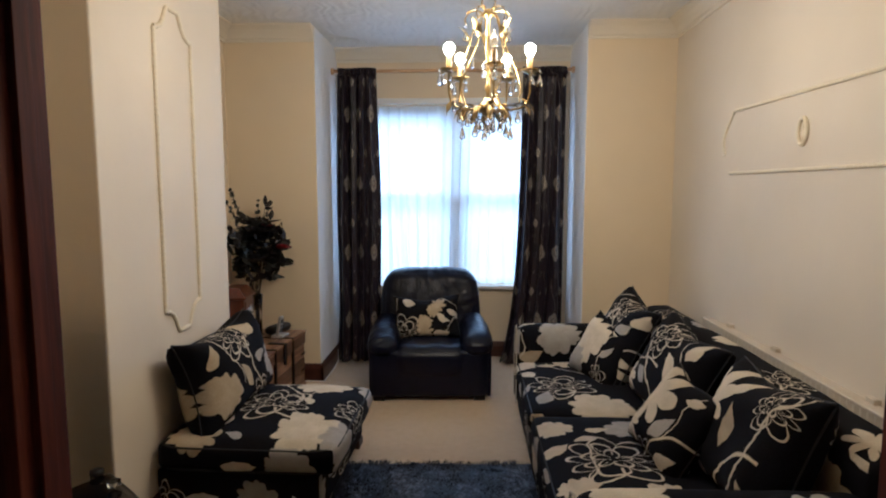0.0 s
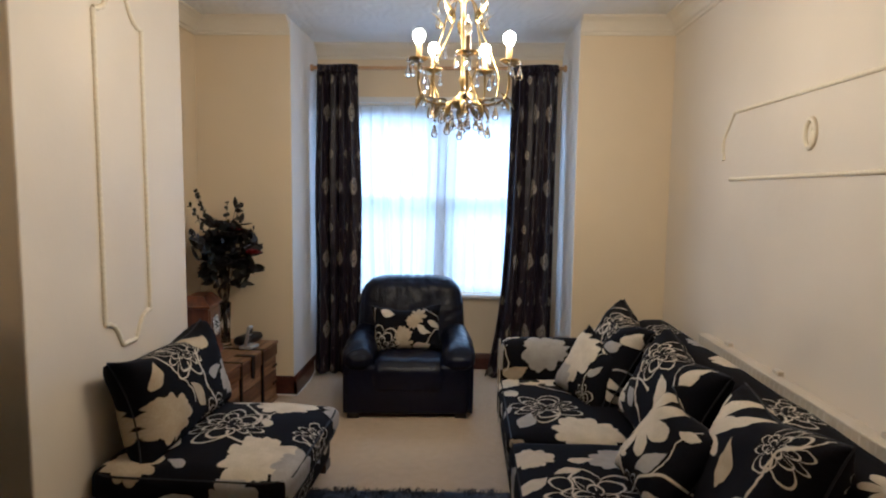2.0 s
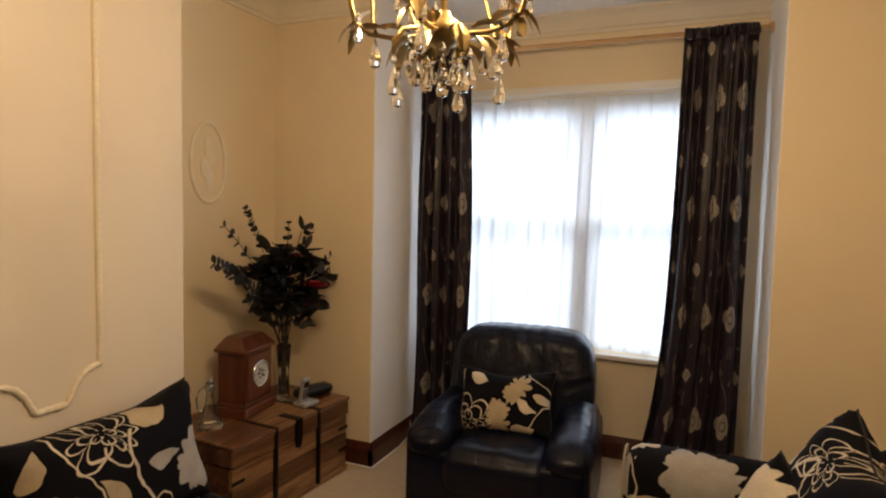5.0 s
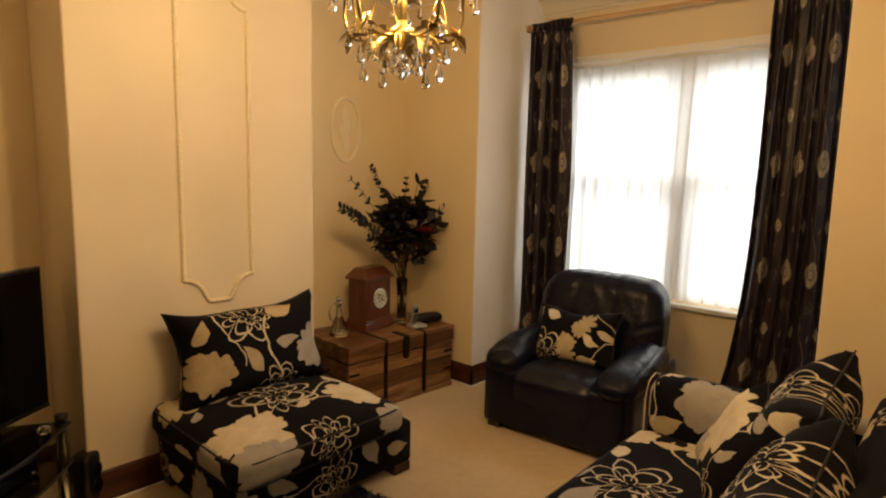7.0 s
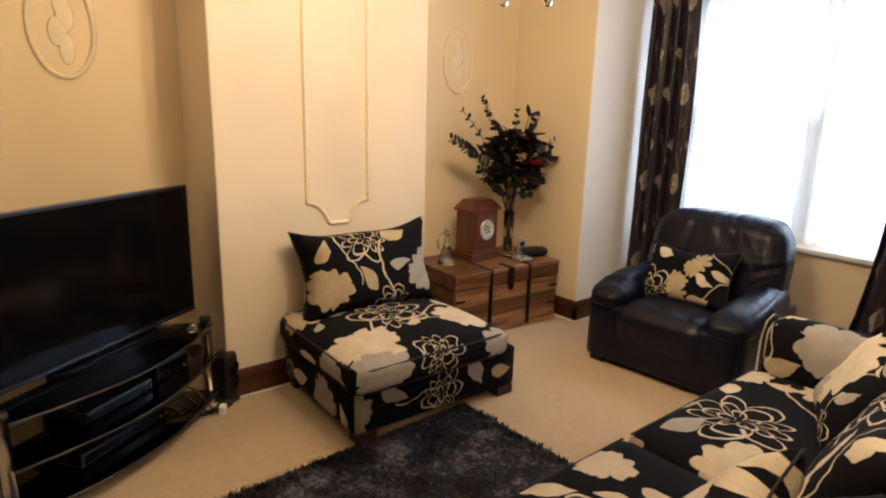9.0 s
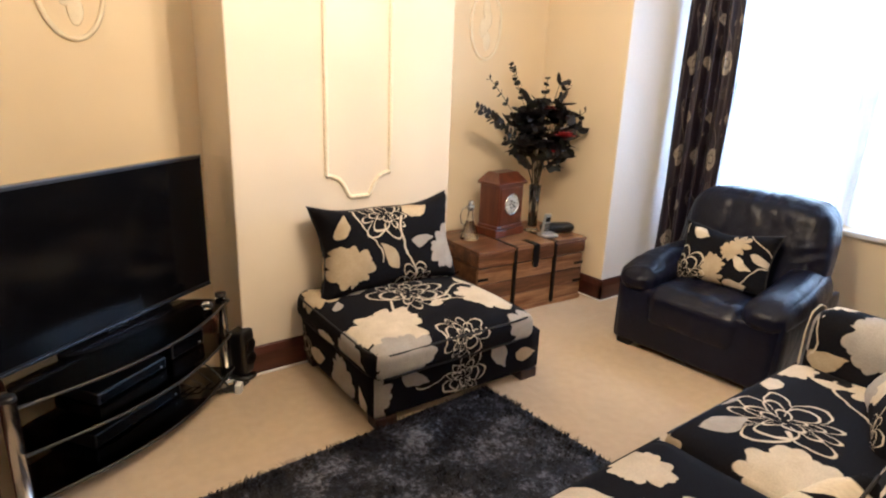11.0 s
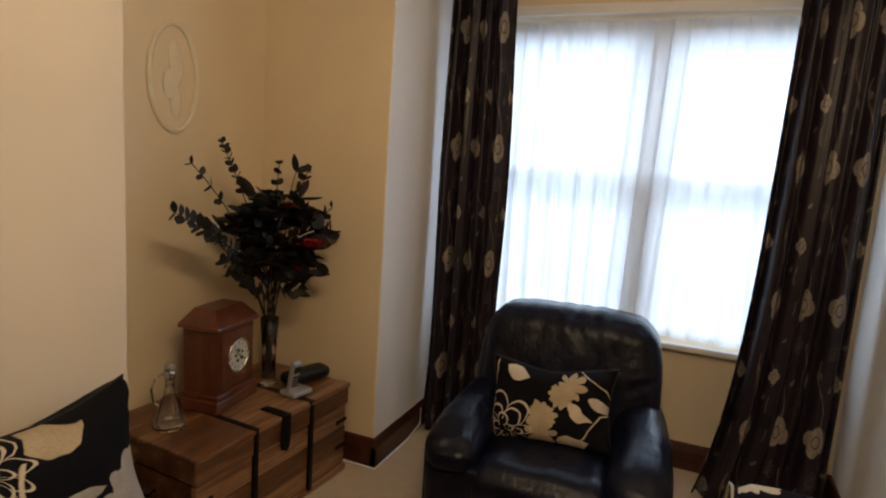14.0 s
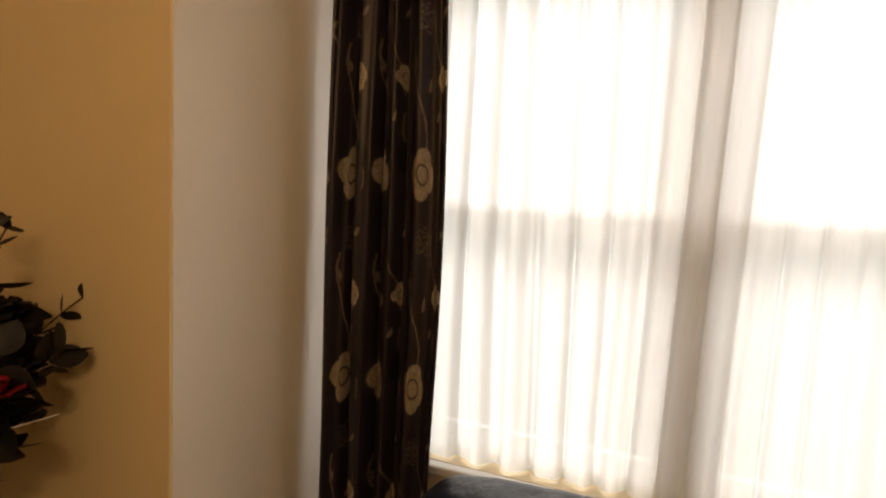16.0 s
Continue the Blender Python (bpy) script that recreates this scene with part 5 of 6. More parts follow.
    for k in range(200):
        q, z = rnd.uniform(0, 2 * math.pi), rnd.uniform(0.37, 0.81)
        r = 0.20 * math.sin(math.pi * min(1, max(0.1, (z - 0.32) / 0.54))) ** 0.7 * rnd.uniform(0.5, 1.1)
        p = (r * math.cos(q) * 0.8 + 0.02, r * math.sin(q) * 1.05, z)
        leaf(rnd.choice(("broad", "long", "round")), rnd.choice((black, green)), p, (math.cos(q) + rnd.uniform(-0.8, 0.8), math.sin(q) + rnd.uniform(-0.8, 0.8), rnd.uniform(-1.0, 1.3)), rnd.uniform(-2.6, 2.6), rnd.uniform(0.6, 1.15))
    for k in range(14):
        q = 2 * math.pi * k / 14
        r = rnd.uniform(0.03, 0.13)
        part("stem", tube(bmesh.new(), [(0.012 * math.cos(q), 0.012 * math.sin(q), 0.002), (0.016 * math.cos(q + 1), 0.016 * math.sin(q + 1), 0.24), (r * math.cos(q), r * math.sin(q), 0.52)], 0.0028, 5), stem_mat, root, smooth=True)
    # sprigs with paired leaves that stand clear of the body
    for tip, n, kind, mat in (((-0.09, -0.20, 1.00), 9, "small", green), ((0.03, 0.0, 0.93), 4, "small", green), ((0.05, 0.09, 0.90), 1, "long", black), ((0.06, 0.16, 0.90), 4, "round", black), ((0.10, 0.30, 0.74), 3, "round", black),
                              ((0.05, -0.56, 0.76), 8, "round", black), ((-0.02, -0.42, 0.92), 4, "small", green), ((0.05, -0.38, 0.66), 5, "small", green), ((0.05, -0.34, 0.57), 4, "small", green), ((0.15, 0.22, 0.64), 4, "broad", black)):
        a, c = Vector((0.0, 0.0, 0.42)), Vector(tip)
        b = Vector((c.x * 0.55, c.y * 0.6, 0.42 + (c.z - 0.42) * 0.72))
        pts = [(a * (1 - t) ** 2 + b * 2 * t * (1 - t) + c * t * t) for t in (i / 10 for i in range(11))]
        part("sprig_stem", tube(bmesh.new(), pts, 0.002, 5), stem_mat, root, smooth=True)
        for k in range(n):
            t = 0.5 + 0.5 * (k + 1) / n
            p = a * (1 - t) ** 2 + b * 2 * t * (1 - t) + c * t * t
            d = (pts[10] - pts[8]).normalized()
            side = d.cross(Vector((1, 0.2, 0.1))).normalized()
            for s in (-1, 1):
                leaf(kind, mat, p, side * s * 0.9 + d * rnd.uniform(0.2, 0.8) + Vector((rnd.uniform(-0.4, 0.4), 0, rnd.uniform(-0.2, 0.2))), rnd.uniform(-1.2, 1.2), 1.25 - 0.8 * (t - 0.5))
    for p0, p1 in (((0.12, 0.02, 0.63), (0.15, 0.09, 0.655)), ((0.12, 0.18, 0.60), (0.10, 0.29, 0.61)), ((0.14, 0.02, 0.50), (0.16, 0.20, 0.505))):
        part("pale_grass_blade", tube(bmesh.new(), [p0, tuple((Vector(p0) + Vector(p1)) / 2 + Vector((0.01, 0, 0.006))), p1], 0.0022, 5), plain("silver_grass", (0.5, 0.48, 0.45), 0.4), root, smooth=True)


def build_decanter():
    root = empty("decanter", pose(-0.93, 4.235, 0.428), "cut glass decanter with a silver collar", "decanter")
    bm = bmesh.new()
    lathe(bm, [(0, 0), (0.056, 0), (0.060, 0.006), (0.056, 0.03), (0.038, 0.08), (0.022, 0.12), (0.016, 0.16), (0.017, 0.19), (0.014, 0.19), (0.012, 0.15), (0.03, 0.08), (0.05, 0.02), (0, 0.014)], 14)
    part("body", bm, CUT_GLASS, root)
    part("collar", lathe(bmesh.new(), [(0.0175, 0.18), (0.021, 0.185), (0.021, 0.21), (0.0175, 0.215), (0.0165, 0.2), (0.0175, 0.18)], 20), SILVER, root, smooth=True)
    part("stopper", lathe(bmesh.new(), [(0.013, 0.19), (0.014, 0.216), (0.02, 0.225), (0.017, 0.24), (0, 0.246)], 10), SILVER, root)
    part("handle", tube(bmesh.new(), [(-0.012, -0.016, 0.205), (-0.02, -0.045, 0.19), (-0.03, -0.055, 0.15), (-0.03, -0.045, 0.10), (-0.022, -0.03, 0.085)], 0.004, 8), SILVER, root, smooth=True)


def build_phone():
    root = empty("cordless_phone", pose(-0.735, 4.70, 0.427, 0, 0, 80), "silver cordless phone standing in its charging base", "phone")
    part("charging_base", a_box(-0.035, 0.075, -0.045, 0.045, 0, 0.022, bevel=0.008, seg=3), SILVER_PLASTIC, root)
    handset = part("handset", a_box(-0.024, 0.024, -0.012, 0.012, 0.0, 0.145, bevel=0.009, seg=3), SILVER_PLASTIC, root)
    handset.matrix_local = pose(-0.012, 0, 0.016, 12, 0, 0)
    part("screen", a_box(-0.017, 0.017, -0.014, -0.0115, 0.095, 0.125, bevel=0.001), BLACK_PLASTIC, handset)
    for i in range(3):
        for j in range(4):
            part("key", a_box(-0.016 + i * 0.012, -0.007 + i * 0.012, -0.0145, -0.0115, 0.03 + j * 0.014, 0.039 + j * 0.014, bevel=0.001), BLACK_PLASTIC, handset)
    ob = empty("black_case", pose(-0.79, 4.865, 0.428, 0, 0, 72), "black soft zipped case lying on the trunk", "case")
    part("shell", soft_box(bmesh.new(), (-0.115, -0.045, 0), (0.115, 0.045, 0.055), 0.025, (0, 0, 0.006), cuts=8), BLACK_PLASTIC, ob)
    part("zip", tube(bmesh.new(), [(-0.10, -0.046, 0.03), (0, -0.047, 0.032), (0.10, -0.046, 0.03)], 0.002, 5), IRON, ob)


build_chest()
build_clock()
build_flowers()
build_decanter()
build_phone()


# ---- television corner ----
CHROME = plain("brushed_chrome", (0.62, 0.62, 0.63), 0.22, 1.0)
SMOKED = thin_glass("smoked_black_glass", (0.30, 0.29, 0.29), 0.08)
SCREEN = plain("black_screen", (0.003, 0.003, 0.004), 0.12, Specular_IOR_Level=0.16)
STAND_POSE = pose(-0.495, 2.29, 0, 0, 0, 124.2)


def build_tv_stand():
    root = empty("tv_stand", STAND_POSE, "three tier black glass television stand with chrome posts", "tv stand")
    front = [(-0.50 + 1.0 * k / 16, -0.02 - 0.10 * math.sin(math.pi * k / 16)) for k in range(17)]
    def shelf(z, t, grow):
        out = [(x * grow, y) for x, y in front] + [(0.44, 0.08), (0.28, 0.38), (-0.28, 0.38), (-0.44, 0.08)]
        return prism(bmesh.new(), out, "z", z, z + t)
    for z, g in ((0.055, 1.0), (0.225, 0.97), (0.392, 0.97)):
        sh = part("shelf", shelf(z, 0.010, g), SMOKED, root, "black tinted glass shelf")
        part("shelf_edge", tube(bmesh.new(), [(x * g, y - 0.001, z + 0.005) for x, y in front], 0.006, 6), BLACK_PLASTIC, sh, smooth=True)
    for x in (-0.485, 0.485):
        post = part("post", tube(bmesh.new(), [(x, 0.02, 0), (x, 0.02, 0.425)], 0.024, 18), CHROME, root, "brushed chrome tube", smooth=True)
        part("cap", lathe(bmesh.new(), [(0, 0.428), (0.024, 0.426), (0.025, 0.42), (0.025, 0.412)], 18, (x, 0.02, 0)), BLACK_PLASTIC, post, smooth=True)
    part("back_column", a_box(-0.09, 0.09, 0.30, 0.335, 0, 0.392, bevel=0.006), BLACK_PLASTIC, root)
    for name, a, lab in (("set_top_box", (-0.20, 0.12, 0.00, 0.22, 0.2385, 0.285), "black set top box on the middle glass shelf"), ("disc_player", (-0.22, 0.20, 0.02, 0.28, 0.0685, 0.125), "black disc player on the low glass shelf"),
                         ("console_box", (0.17, 0.36, 0.02, 0.2, 0.2385, 0.31), "small black box on the middle glass shelf")):
        ob = empty(name, STAND_POSE, lab, "media box")
        part("case", a_box(*a, bevel=0.006), BLACK_PLASTIC, ob)
        part("fascia", a_box(a[0] + 0.01, a[1] - 0.01, a[2] - 0.004, a[2] + 0.002, a[4] + 0.008, a[5] - 0.008, bevel=0.001), SCREEN, ob)
        part("button", a_box(a[1] - 0.04, a[1] - 0.03, a[2] - 0.007, a[2] - 0.003, a[4] + 0.016, a[4] + 0.022), SILVER_PLASTIC, ob)
    ob = empty("glass_ornament", STAND_POSE @ pose(0.34, -0.03, 0.4045), "small faceted clear glass ornament on the stand", "ornament")
    bm = bmesh.new()
    bmesh.ops.create_icosphere(bm, subdivisions=1, radius=0.026)
    for v in bm.verts:
        v.co.z = v.co.z * 0.8 + 0.0205
    part("crystal", bm, CUT_GLASS, ob)
    for k in range(5):
        pts = [(0.1 + 0.07 * k, 0.22, 0.235 - 0.02 * k), (0.16 + 0.05 * k, 0.12 - 0.03 * k, 0.12), (0.30 + 0.02 * k, -0.02 - 0.02 * k, 0.012), (0.44 + 0.01 * k, -0.06 - 0.012 * k, 0.008), (0.52, 0.02 + 0.01 * k, 0.008)]
        dense = []
        for a, b in zip(pts, pts[1:]):
            dense += [Vector(a).lerp(Vector(b), i / 4) for i in range(4)]
        ob = part("black_cable", tube(bmesh.new(), dense + [Vector(pts[-1])], 0.0035, 6), BLACK_PLASTIC, smooth=True)
        ob.matrix_world = STAND_POSE
        tagged(ob, "loose black cable trailing behind the television stand", "cable", "cables by the stand")
    ob = empty("white_adapter", STAND_POSE @ pose(0.40, -0.115, 0.0, 0, 0, 20), "small white plug adapter lying on the carpet", "adapter")
    part("body", a_box(-0.022, 0.022, -0.014, 0.014, 0, 0.045, bevel=0.005), WHITE_GLOSS, ob)
    part("lead", tube(bmesh.new(), [(0.02, 0, 0.01), (0.06, 0.01, 0.006), (0.10, 0.05, 0.006)], 0.003, 6), WHITE_GLOSS, ob, smooth=True)
    ob = empty("speaker", STAND_POSE @ pose(0.535, -0.035, 0), "small black tower speaker with tiny lights", "speaker")
    part("foot", lathe(bmesh.new(), [(0, 0), (0.065, 0), (0.065, 0.012), (0.05, 0.02), (0, 0.02)], 24), BLACK_PLASTIC, ob, smooth=True)
    part("cabinet", soft_box(bmesh.new(), (-0.045, -0.045, 0.018), (0.045, 0.045, 0.24), 0.02, cuts=6), BLACK_PLASTIC, ob)
    for z in (0.10, 0.17):
        part("driver", lathe(bmesh.new(), [(0, 0), (0.028, 0.004), (0.032, 0.008), (0.03, 0.012), (0.01, 0.006), (0, 0.006)], 18), IRON, ob, smooth=True).matrix_local = pose(0, -0.044, z, 90, 0, 0)


def build_tv():
    root = empty("television", STAND_POSE @ pose(0.055, 0.15, 0.4035), "black flat screen television, switched off", "television")
    w, h, z0 = 1.02, 0.598, 0.022
    part("casing", a_box(-w / 2, w / 2, -0.012, 0.03, z0, z0 + h, bevel=0.006, seg=3), BLACK_PLASTIC, root)
    part("screen", a_box(-w / 2 + 0.012, w / 2 - 0.012, -0.0145, -0.0115, z0 + 0.02, z0 + h - 0.012), SCREEN, root, "glossy dark screen")
    part("lower_trim", a_box(-w / 2 + 0.004, w / 2 - 0.004, -0.017, -0.011, z0 + 0.001, z0 + 0.012, bevel=0.002), plain("dark_steel_trim", (0.06, 0.065, 0.08), 0.25, 0.8), root)
    part("top_trim", a_box(-w / 2 + 0.002, w / 2 - 0.002, -0.013, 0.0, z0 + h - 0.001, z0 + h + 0.003), plain("steel_edge", (0.25, 0.26, 0.27), 0.3, 1.0), root)
    part("rear_housing", soft_box(bmesh.new(), (-0.36, 0.028, z0 + 0.06), (0.36, 0.065, z0 + 0.46), 0.015, cuts=4), BLACK_PLASTIC, root)
    part("neck", a_box(-0.05, 0.05, 0.0, 0.03, 0.008, 0.06, bevel=0.004), BLACK_PLASTIC, root)
    foot = [(0.26 * math.cos(q), 0.10 * math.sin(q)) for q in (2 * math.pi * i / 40 for i in range(40))]
    part("foot", prism(bmesh.new(), foot, "z", 0, 0.012), SCREEN, root)


build_tv_stand()
build_tv()


# ---- chandelier ----
BRASS = two_scale("aged_gilt_metal", (0.24, 0.17, 0.06), (0.56, 0.42, 0.18), 20, 120, 0.34, 0.3, metal=1.0)
CANDLE = plain("gilt_candle_tube", (0.32, 0.21, 0.07), 0.5)
CRYSTAL = glass("crystal_glass", (1, 1, 1), 0.0, 1.52)
LIT = bulb_glow()
DULL = glass("unlit_bulb_glass", (0.95, 0.93, 0.88), 0.1)
AX, AY, AS, AZ = 0.69, 3.17, 1.07, -0.151


def drop_mesh(l, r):
    bm = bmesh.new()
    lathe(bm, [(0, 0), (r * 0.25, -l * 0.12), (r * 0.7, -l * 0.5), (r, -l * 0.74), (r * 0.75, -l * 0.93), (0, -l)], 6)
    me = bpy.data.meshes.new("crystal_drop")
    bm.to_mesh(me)
    bm.free()
    me.materials.append(CRYSTAL)
    return me


def build_chandelier():
    root = empty("chandelier", pose(AX, AY, AZ) @ Matrix.Scale(AS, 4), "gilt metal chandelier with candle bulbs, metal leaves and crystal drops", "chandelier")
    big, small, bead = drop_mesh(0.052, 0.0125), drop_mesh(0.036, 0.009), drop_mesh(0.016, 0.007)
    leaf_me = leaf_mesh(0.075, 0.017, -0.03, 0.35)
    leaf_me.materials.append(BRASS)

    def hang(parent, x, y, z, me, gap=0.018):
        b = new("bead", bead)
        b.parent, b.location = parent, (x, y, z)
        d = new("crystal_drop", me)
        d.parent, d.location = parent, (x, y, z - gap)

    def metal_leaf(parent, p, q, tilt, s=1.0):
        ob = new("metal_leaf", leaf_me)
        ob.parent = parent
        ob.matrix_local = Matrix.Translation(p) @ Matrix.Rotation(q, 4, "Z") @ Matrix.Rotation(-tilt, 4, "Y") @ Matrix.Scale(s, 4)

    part("ceiling_rose", lathe(bmesh.new(), [(0, 2.626), (0.055, 2.626), (0.05, 2.605), (0.02, 2.58), (0.006, 2.575), (0, 2.575)], 28), BRASS, root, smooth=True)
    for k in range(11):
        z = 2.285 + 0.0292 * k
        a = k % 2 * math.pi / 2
        link = [(0.008 * math.cos(q) * math.cos(a), 0.008 * math.cos(q) * math.sin(a), z + 0.018 * math.sin(q)) for q in (2 * math.pi * i / 12 for i in range(12))]
        part("chain_link", tube(bmesh.new(), link, 0.0022, 6, closed=True), BRASS, root, smooth=True)
    ring = [(0.026 * math.cos(q), 0, 2.245 + 0.028 * math.sin(q)) for q in (2 * math.pi * i / 20 for i in range(20))]
    part("top_ring", tube(bmesh.new(), ring, 0.003, 6, closed=True), BRASS, root, smooth=True)
    part("crown", lathe(bmesh.new(), [(0, 2.222), (0.012, 2.22), (0.022, 2.205), (0.02, 2.195), (0.008, 2.185), (0.007, 2.12), (0, 2.12)], 18), BRASS, root, smooth=True)
    part("hub", lathe(bmesh.new(), [(0, 1.882), (0.012, 1.88), (0.016, 1.87), (0.034, 1.858), (0.04, 1.842), (0.03, 1.826), (0.014, 1.818), (0.01, 1.806), (0, 1.802)], 20), BRASS, root, smooth=True)
    part("column", lathe(bmesh.new(), [(0.006, 2.125), (0.006, 2.03), (0.013, 2.015), (0.006, 2.0), (0.006, 1.94), (0.015, 1.92), (0.007, 1.90), (0.006, 1.875)], 12), BRASS, root, smooth=True)
    for k in range(5):
        q = radians(6 + 72 * k)
        cx, cy = math.sin(q), -math.cos(q)
        qq = math.atan2(cy, cx)
        def at(r, z, turn=0.0):
            return (r * math.cos(qq + turn), r * math.sin(qq + turn), z)
        arm = part("arm", tube(bmesh.new(), [at(r, z) for r, z in ((0.02, 1.846), (0.05, 1.836), (0.09, 1.832), (0.13, 1.838), (0.156, 1.856), (0.166, 1.898), (0.165, 1.970))], 0.0045, 8), BRASS, root, smooth=True)
        part("drip_pan", lathe(bmesh.new(), [(0, 1.969), (0.012, 1.967), (0.034, 1.980), (0.036, 1.984), (0.012, 1.975), (0, 1.975)], 18, at(0.165, 0)), BRASS, arm, smooth=True)
        part("candle_tube", lathe(bmesh.new(), [(0.0105, 1.975), (0.0105, 2.03), (0.007, 2.034), (0, 2.034)], 16, at(0.165, 0)), CANDLE, arm, smooth=True)
        bulb = part("bulb", lathe(bmesh.new(), [(0.008, 2.030), (0.011, 2.037), (0.018, 2.045), (0.0215, 2.058), (0.019, 2.071), (0.011, 2.079), (0, 2.082)] if k else [(0.006, 2.032), (0.012, 2.045), (0.015, 2.06), (0.010, 2.08), (0.003, 2.10), (0, 2.102)], 18, at(0.165, 0)), LIT if k else DULL, arm, "glowing warm round bulb" if k else "unlit candle bulb", smooth=True)
        bulb.visible_shadow = False
        if k:
            lamp = new("bulb_light", bpy.data.lights.new("bulb_light", "POINT"))
            lamp.data.energy, lamp.data.color, lamp.data.shadow_soft_size = BULB_W, (1.0, 0.66, 0.34), 0.02
            x, y, z = at(0.165, 2.062)
            lamp.location = (AX + AS * x, AY + AS * y, AS * z + AZ)
        # an upper stay from the arm to the crown, with leaves and drops
        stay = part("stay", tube(bmesh.new(), [at(r, z, t) for r, z, t in ((0.125, 1.855, 0), (0.13, 1.93, 0.25), (0.105, 2.02, 0.5), (0.075, 2.09, 0.62), (0.058, 2.15, 0.63), (0.045, 2.19, 0.62), (0.016, 2.207, 0.6))], 0.0032, 7), BRASS, root, smooth=True)
        scroll = part("scroll", tube(bmesh.new(), [at(r, z, 0.63) for r, z in ((0.02, 2.205), (0.05, 2.222), (0.08, 2.212), (0.094, 2.188), (0.088, 2.17))], 0.0028, 7), BRASS, root, smooth=True)
        metal_leaf(stay, at(0.07, 2.10, 0.62), qq + 0.63, 1.25, 1.0)
        metal_leaf(scroll, at(0.03, 2.212, 0.63), qq + 0.63, 0.3, 0.8)
        hang(scroll, *at(0.09, 2.172, 0.63), big)
        hang(stay, *at(0.10, 2.03, 0.5), small)
        for r, z, t, s in ((0.06, 1.842, 0.25, 0.9), (0.10, 1.846, -0.3, 0.9), (0.13, 1.875, 0.35, 0.8), (0.06, 1.832, -0.1, 0.8), (0.14, 1.85, -0.6, 0.7), (0.15, 1.86, 0.5, 0.7)):
            metal_leaf(arm, at(r, z), qq + t, 0.35 if s > 0.8 else -0.5, s)
        lower = part("lower_scroll", tube(bmesh.new(), [at(r, z, 0.63) for r, z in ((0.02, 1.838), (0.05, 1.844), (0.085, 1.835), (0.104, 1.81), (0.102, 1.79))], 0.004, 7), BRASS, root, smooth=True)
        metal_leaf(lower, at(0.075, 1.838, 0.63), qq + 0.63, -0.75, 0.8)
        hang(lower, *at(0.102, 1.79, 0.63), big)
        hang(lower, *at(0.072, 1.826, 0.63), small)
        for t in (-0.22, 0.22):
            hang(arm, *at(0.178, 1.980, t), small)
        hang(arm, *at(0.203, 1.983), big)
        for turn in (-1.2, 0.0, 1.2):
            metal_leaf(arm, at(0.166, 1.966), qq + turn, 0.4, 0.6)
        hang(arm, *at(0.12, 1.848), big)
        hang(arm, *at(0.15, 1.872, 0.08), small)
        hang(root, *at(0.05, 1.815, 0.3), big)
        hang(root, *at(0.028, 1.80, 0.9), small)
    hang(root, 0, 0, 1.80, big)


build_chandelier()


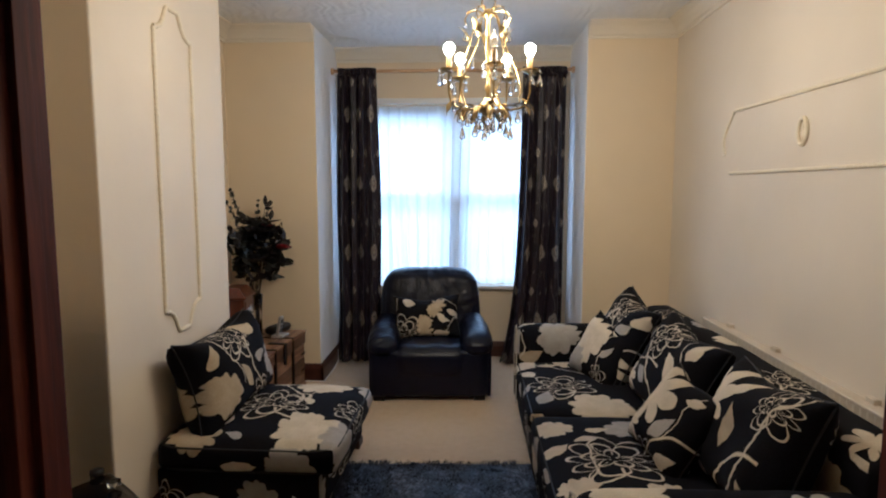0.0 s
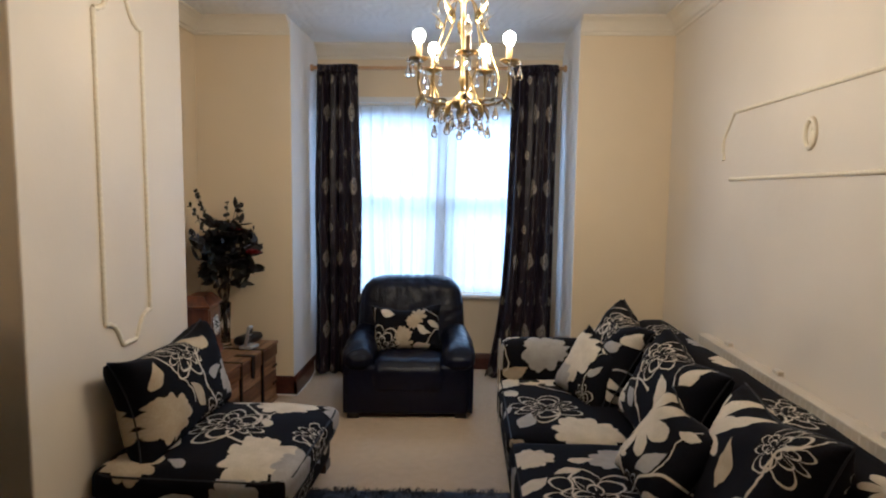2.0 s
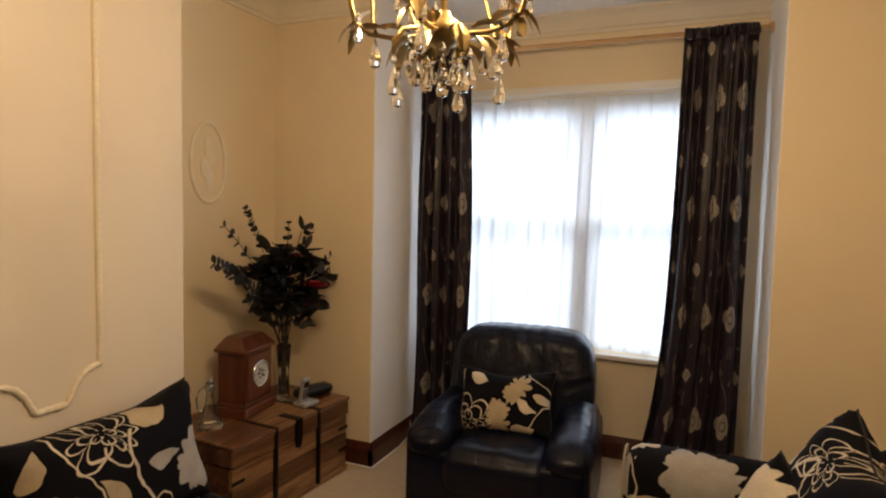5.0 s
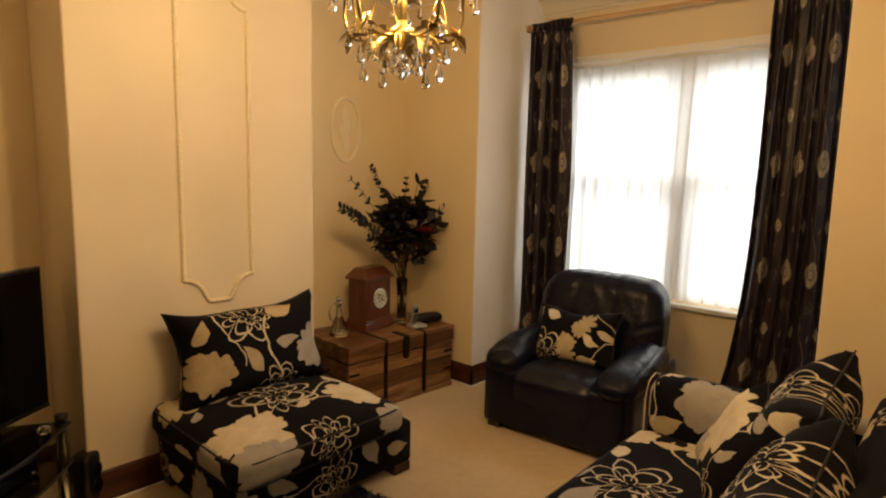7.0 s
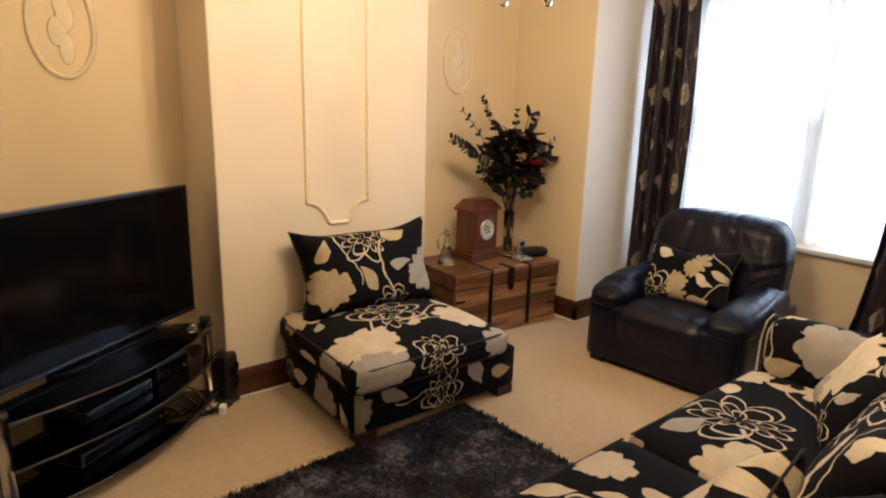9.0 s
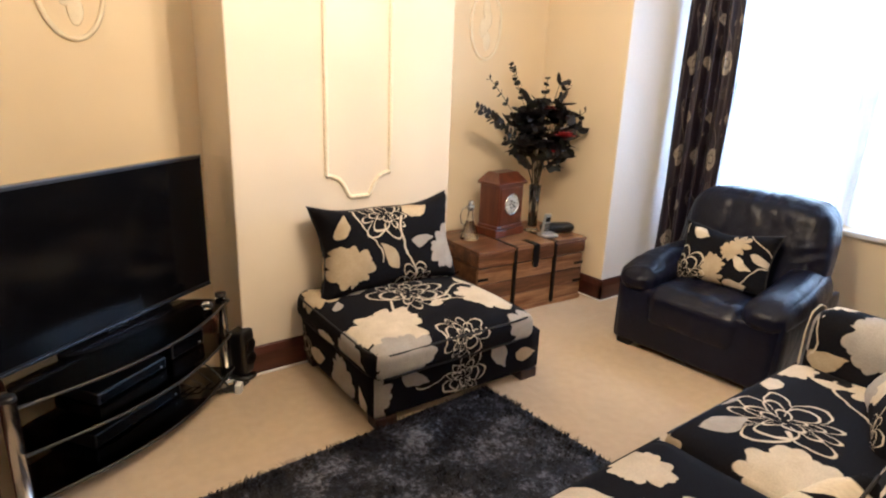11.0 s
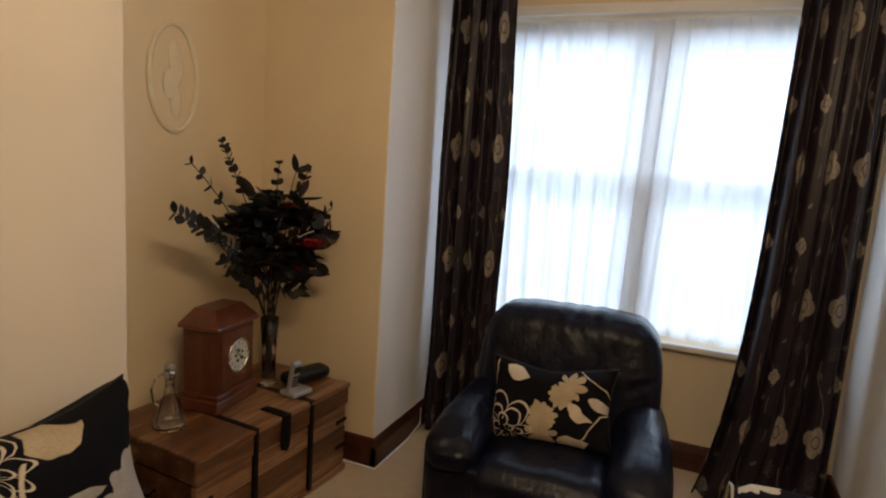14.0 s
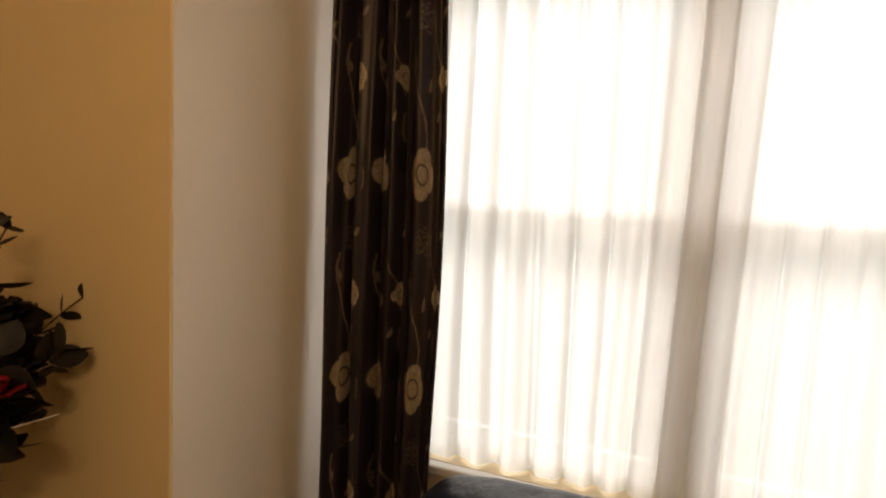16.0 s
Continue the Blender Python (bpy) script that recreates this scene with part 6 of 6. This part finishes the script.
# ---- the street outside ----
def build_street():
    ground = two_scale("grey_paving", (0.16, 0.155, 0.15), (0.26, 0.25, 0.24), 0.6, 14, 0.85, 0.2)
    asphalt = two_scale("asphalt", (0.04, 0.04, 0.042), (0.06, 0.06, 0.062), 0.5, 20, 0.9, 0.2)
    structure(part("ground", a_box(-400, 400, 6.1, 800, -0.75, -0.65), ground), "grey paved ground outside the window", "ground")
    structure(part("road", a_box(-400, 400, 11.0, 17.0, -0.66, -0.642), asphalt), "dark asphalt street beyond the front garden", "road")
    brick = two_scale("pale_rendered_wall", (0.42, 0.36, 0.27), (0.52, 0.46, 0.36), 0.8, 12, 0.8, 0.2)
    slate = two_scale("slate_roof", (0.08, 0.08, 0.09), (0.13, 0.13, 0.14), 2, 12, 0.7, 0.3)
    wall = part("garden_wall", a_box(-8, 9, 8.6, 8.82, -0.65, 0.1, bevel=0.02), brick)
    structure(wall, "low pale garden wall along the pavement", "wall")
    for k, x in enumerate((-9.5, -4.0, 1.5, 7.0)):
        house = empty("terraced_house", pose(x, 21.0, -0.65), "pale rendered terraced house across the street with slate roof", "house", "houses opposite")
        part("wall", a_box(-2.75, 2.75, 0, 7.0, 0, 4.9), brick, house)
        bm = prism(bmesh.new(), [(-0.3, 4.9), (3.5, 6.9), (7.3, 4.9)], "x", -2.75, 2.75)
        part("roof", bm, slate, house)
        for wx, wz in ((-1.4, 0.9), (-1.4, 3.1), (1.3, 3.1)):
            win = part("window", a_box(wx - 0.6, wx + 0.6, -0.04, 0.02, wz, wz + 1.3, bevel=0.02), WHITE_GLOSS, house)
            part("pane", a_box(wx - 0.5, wx + 0.5, -0.06, -0.041, wz + 0.1, wz + 1.2), SCREEN, win)
        part("door", a_box(0.85, 1.75, -0.05, 0.02, 0.1, 2.1, bevel=0.02), MAHOG, house)
    paint = plain("blue_car_paint", (0.05, 0.10, 0.22), 0.25, 0.3)
    car = empty("parked_car", pose(1.9, 12.0, -0.642), "blue hatchback car parked across the street", "car")
    part("body", soft_box(bmesh.new(), (-1.95, -0.82, 0.25), (1.95, 0.82, 0.92), 0.16, (0.05, 0.03, 0.02), cuts=8), paint, car)
    part("cabin", soft_box(bmesh.new(), (-1.3, -0.7, 0.85), (1.0, 0.7, 1.45), 0.25, (0, 0, 0.04), cuts=8), SCREEN, car)
    part("roof_panel", soft_box(bmesh.new(), (-1.1, -0.64, 1.40), (0.75, 0.64, 1.50), 0.045, (0, 0, 0.02), cuts=4), paint, car)
    for x in (-1.25, 1.2):
        for y in (-0.78, 0.78):
            wheel = part("wheel", tube(bmesh.new(), [(x, y - 0.09, 0.31), (x, y + 0.09, 0.31)], 0.31, 24), BLACK_PLASTIC, car, smooth=False)
            part("rim", tube(bmesh.new(), [(x, y - 0.1, 0.31), (x, y + 0.1, 0.31)], 0.2, 20), SILVER, wheel)


build_street()
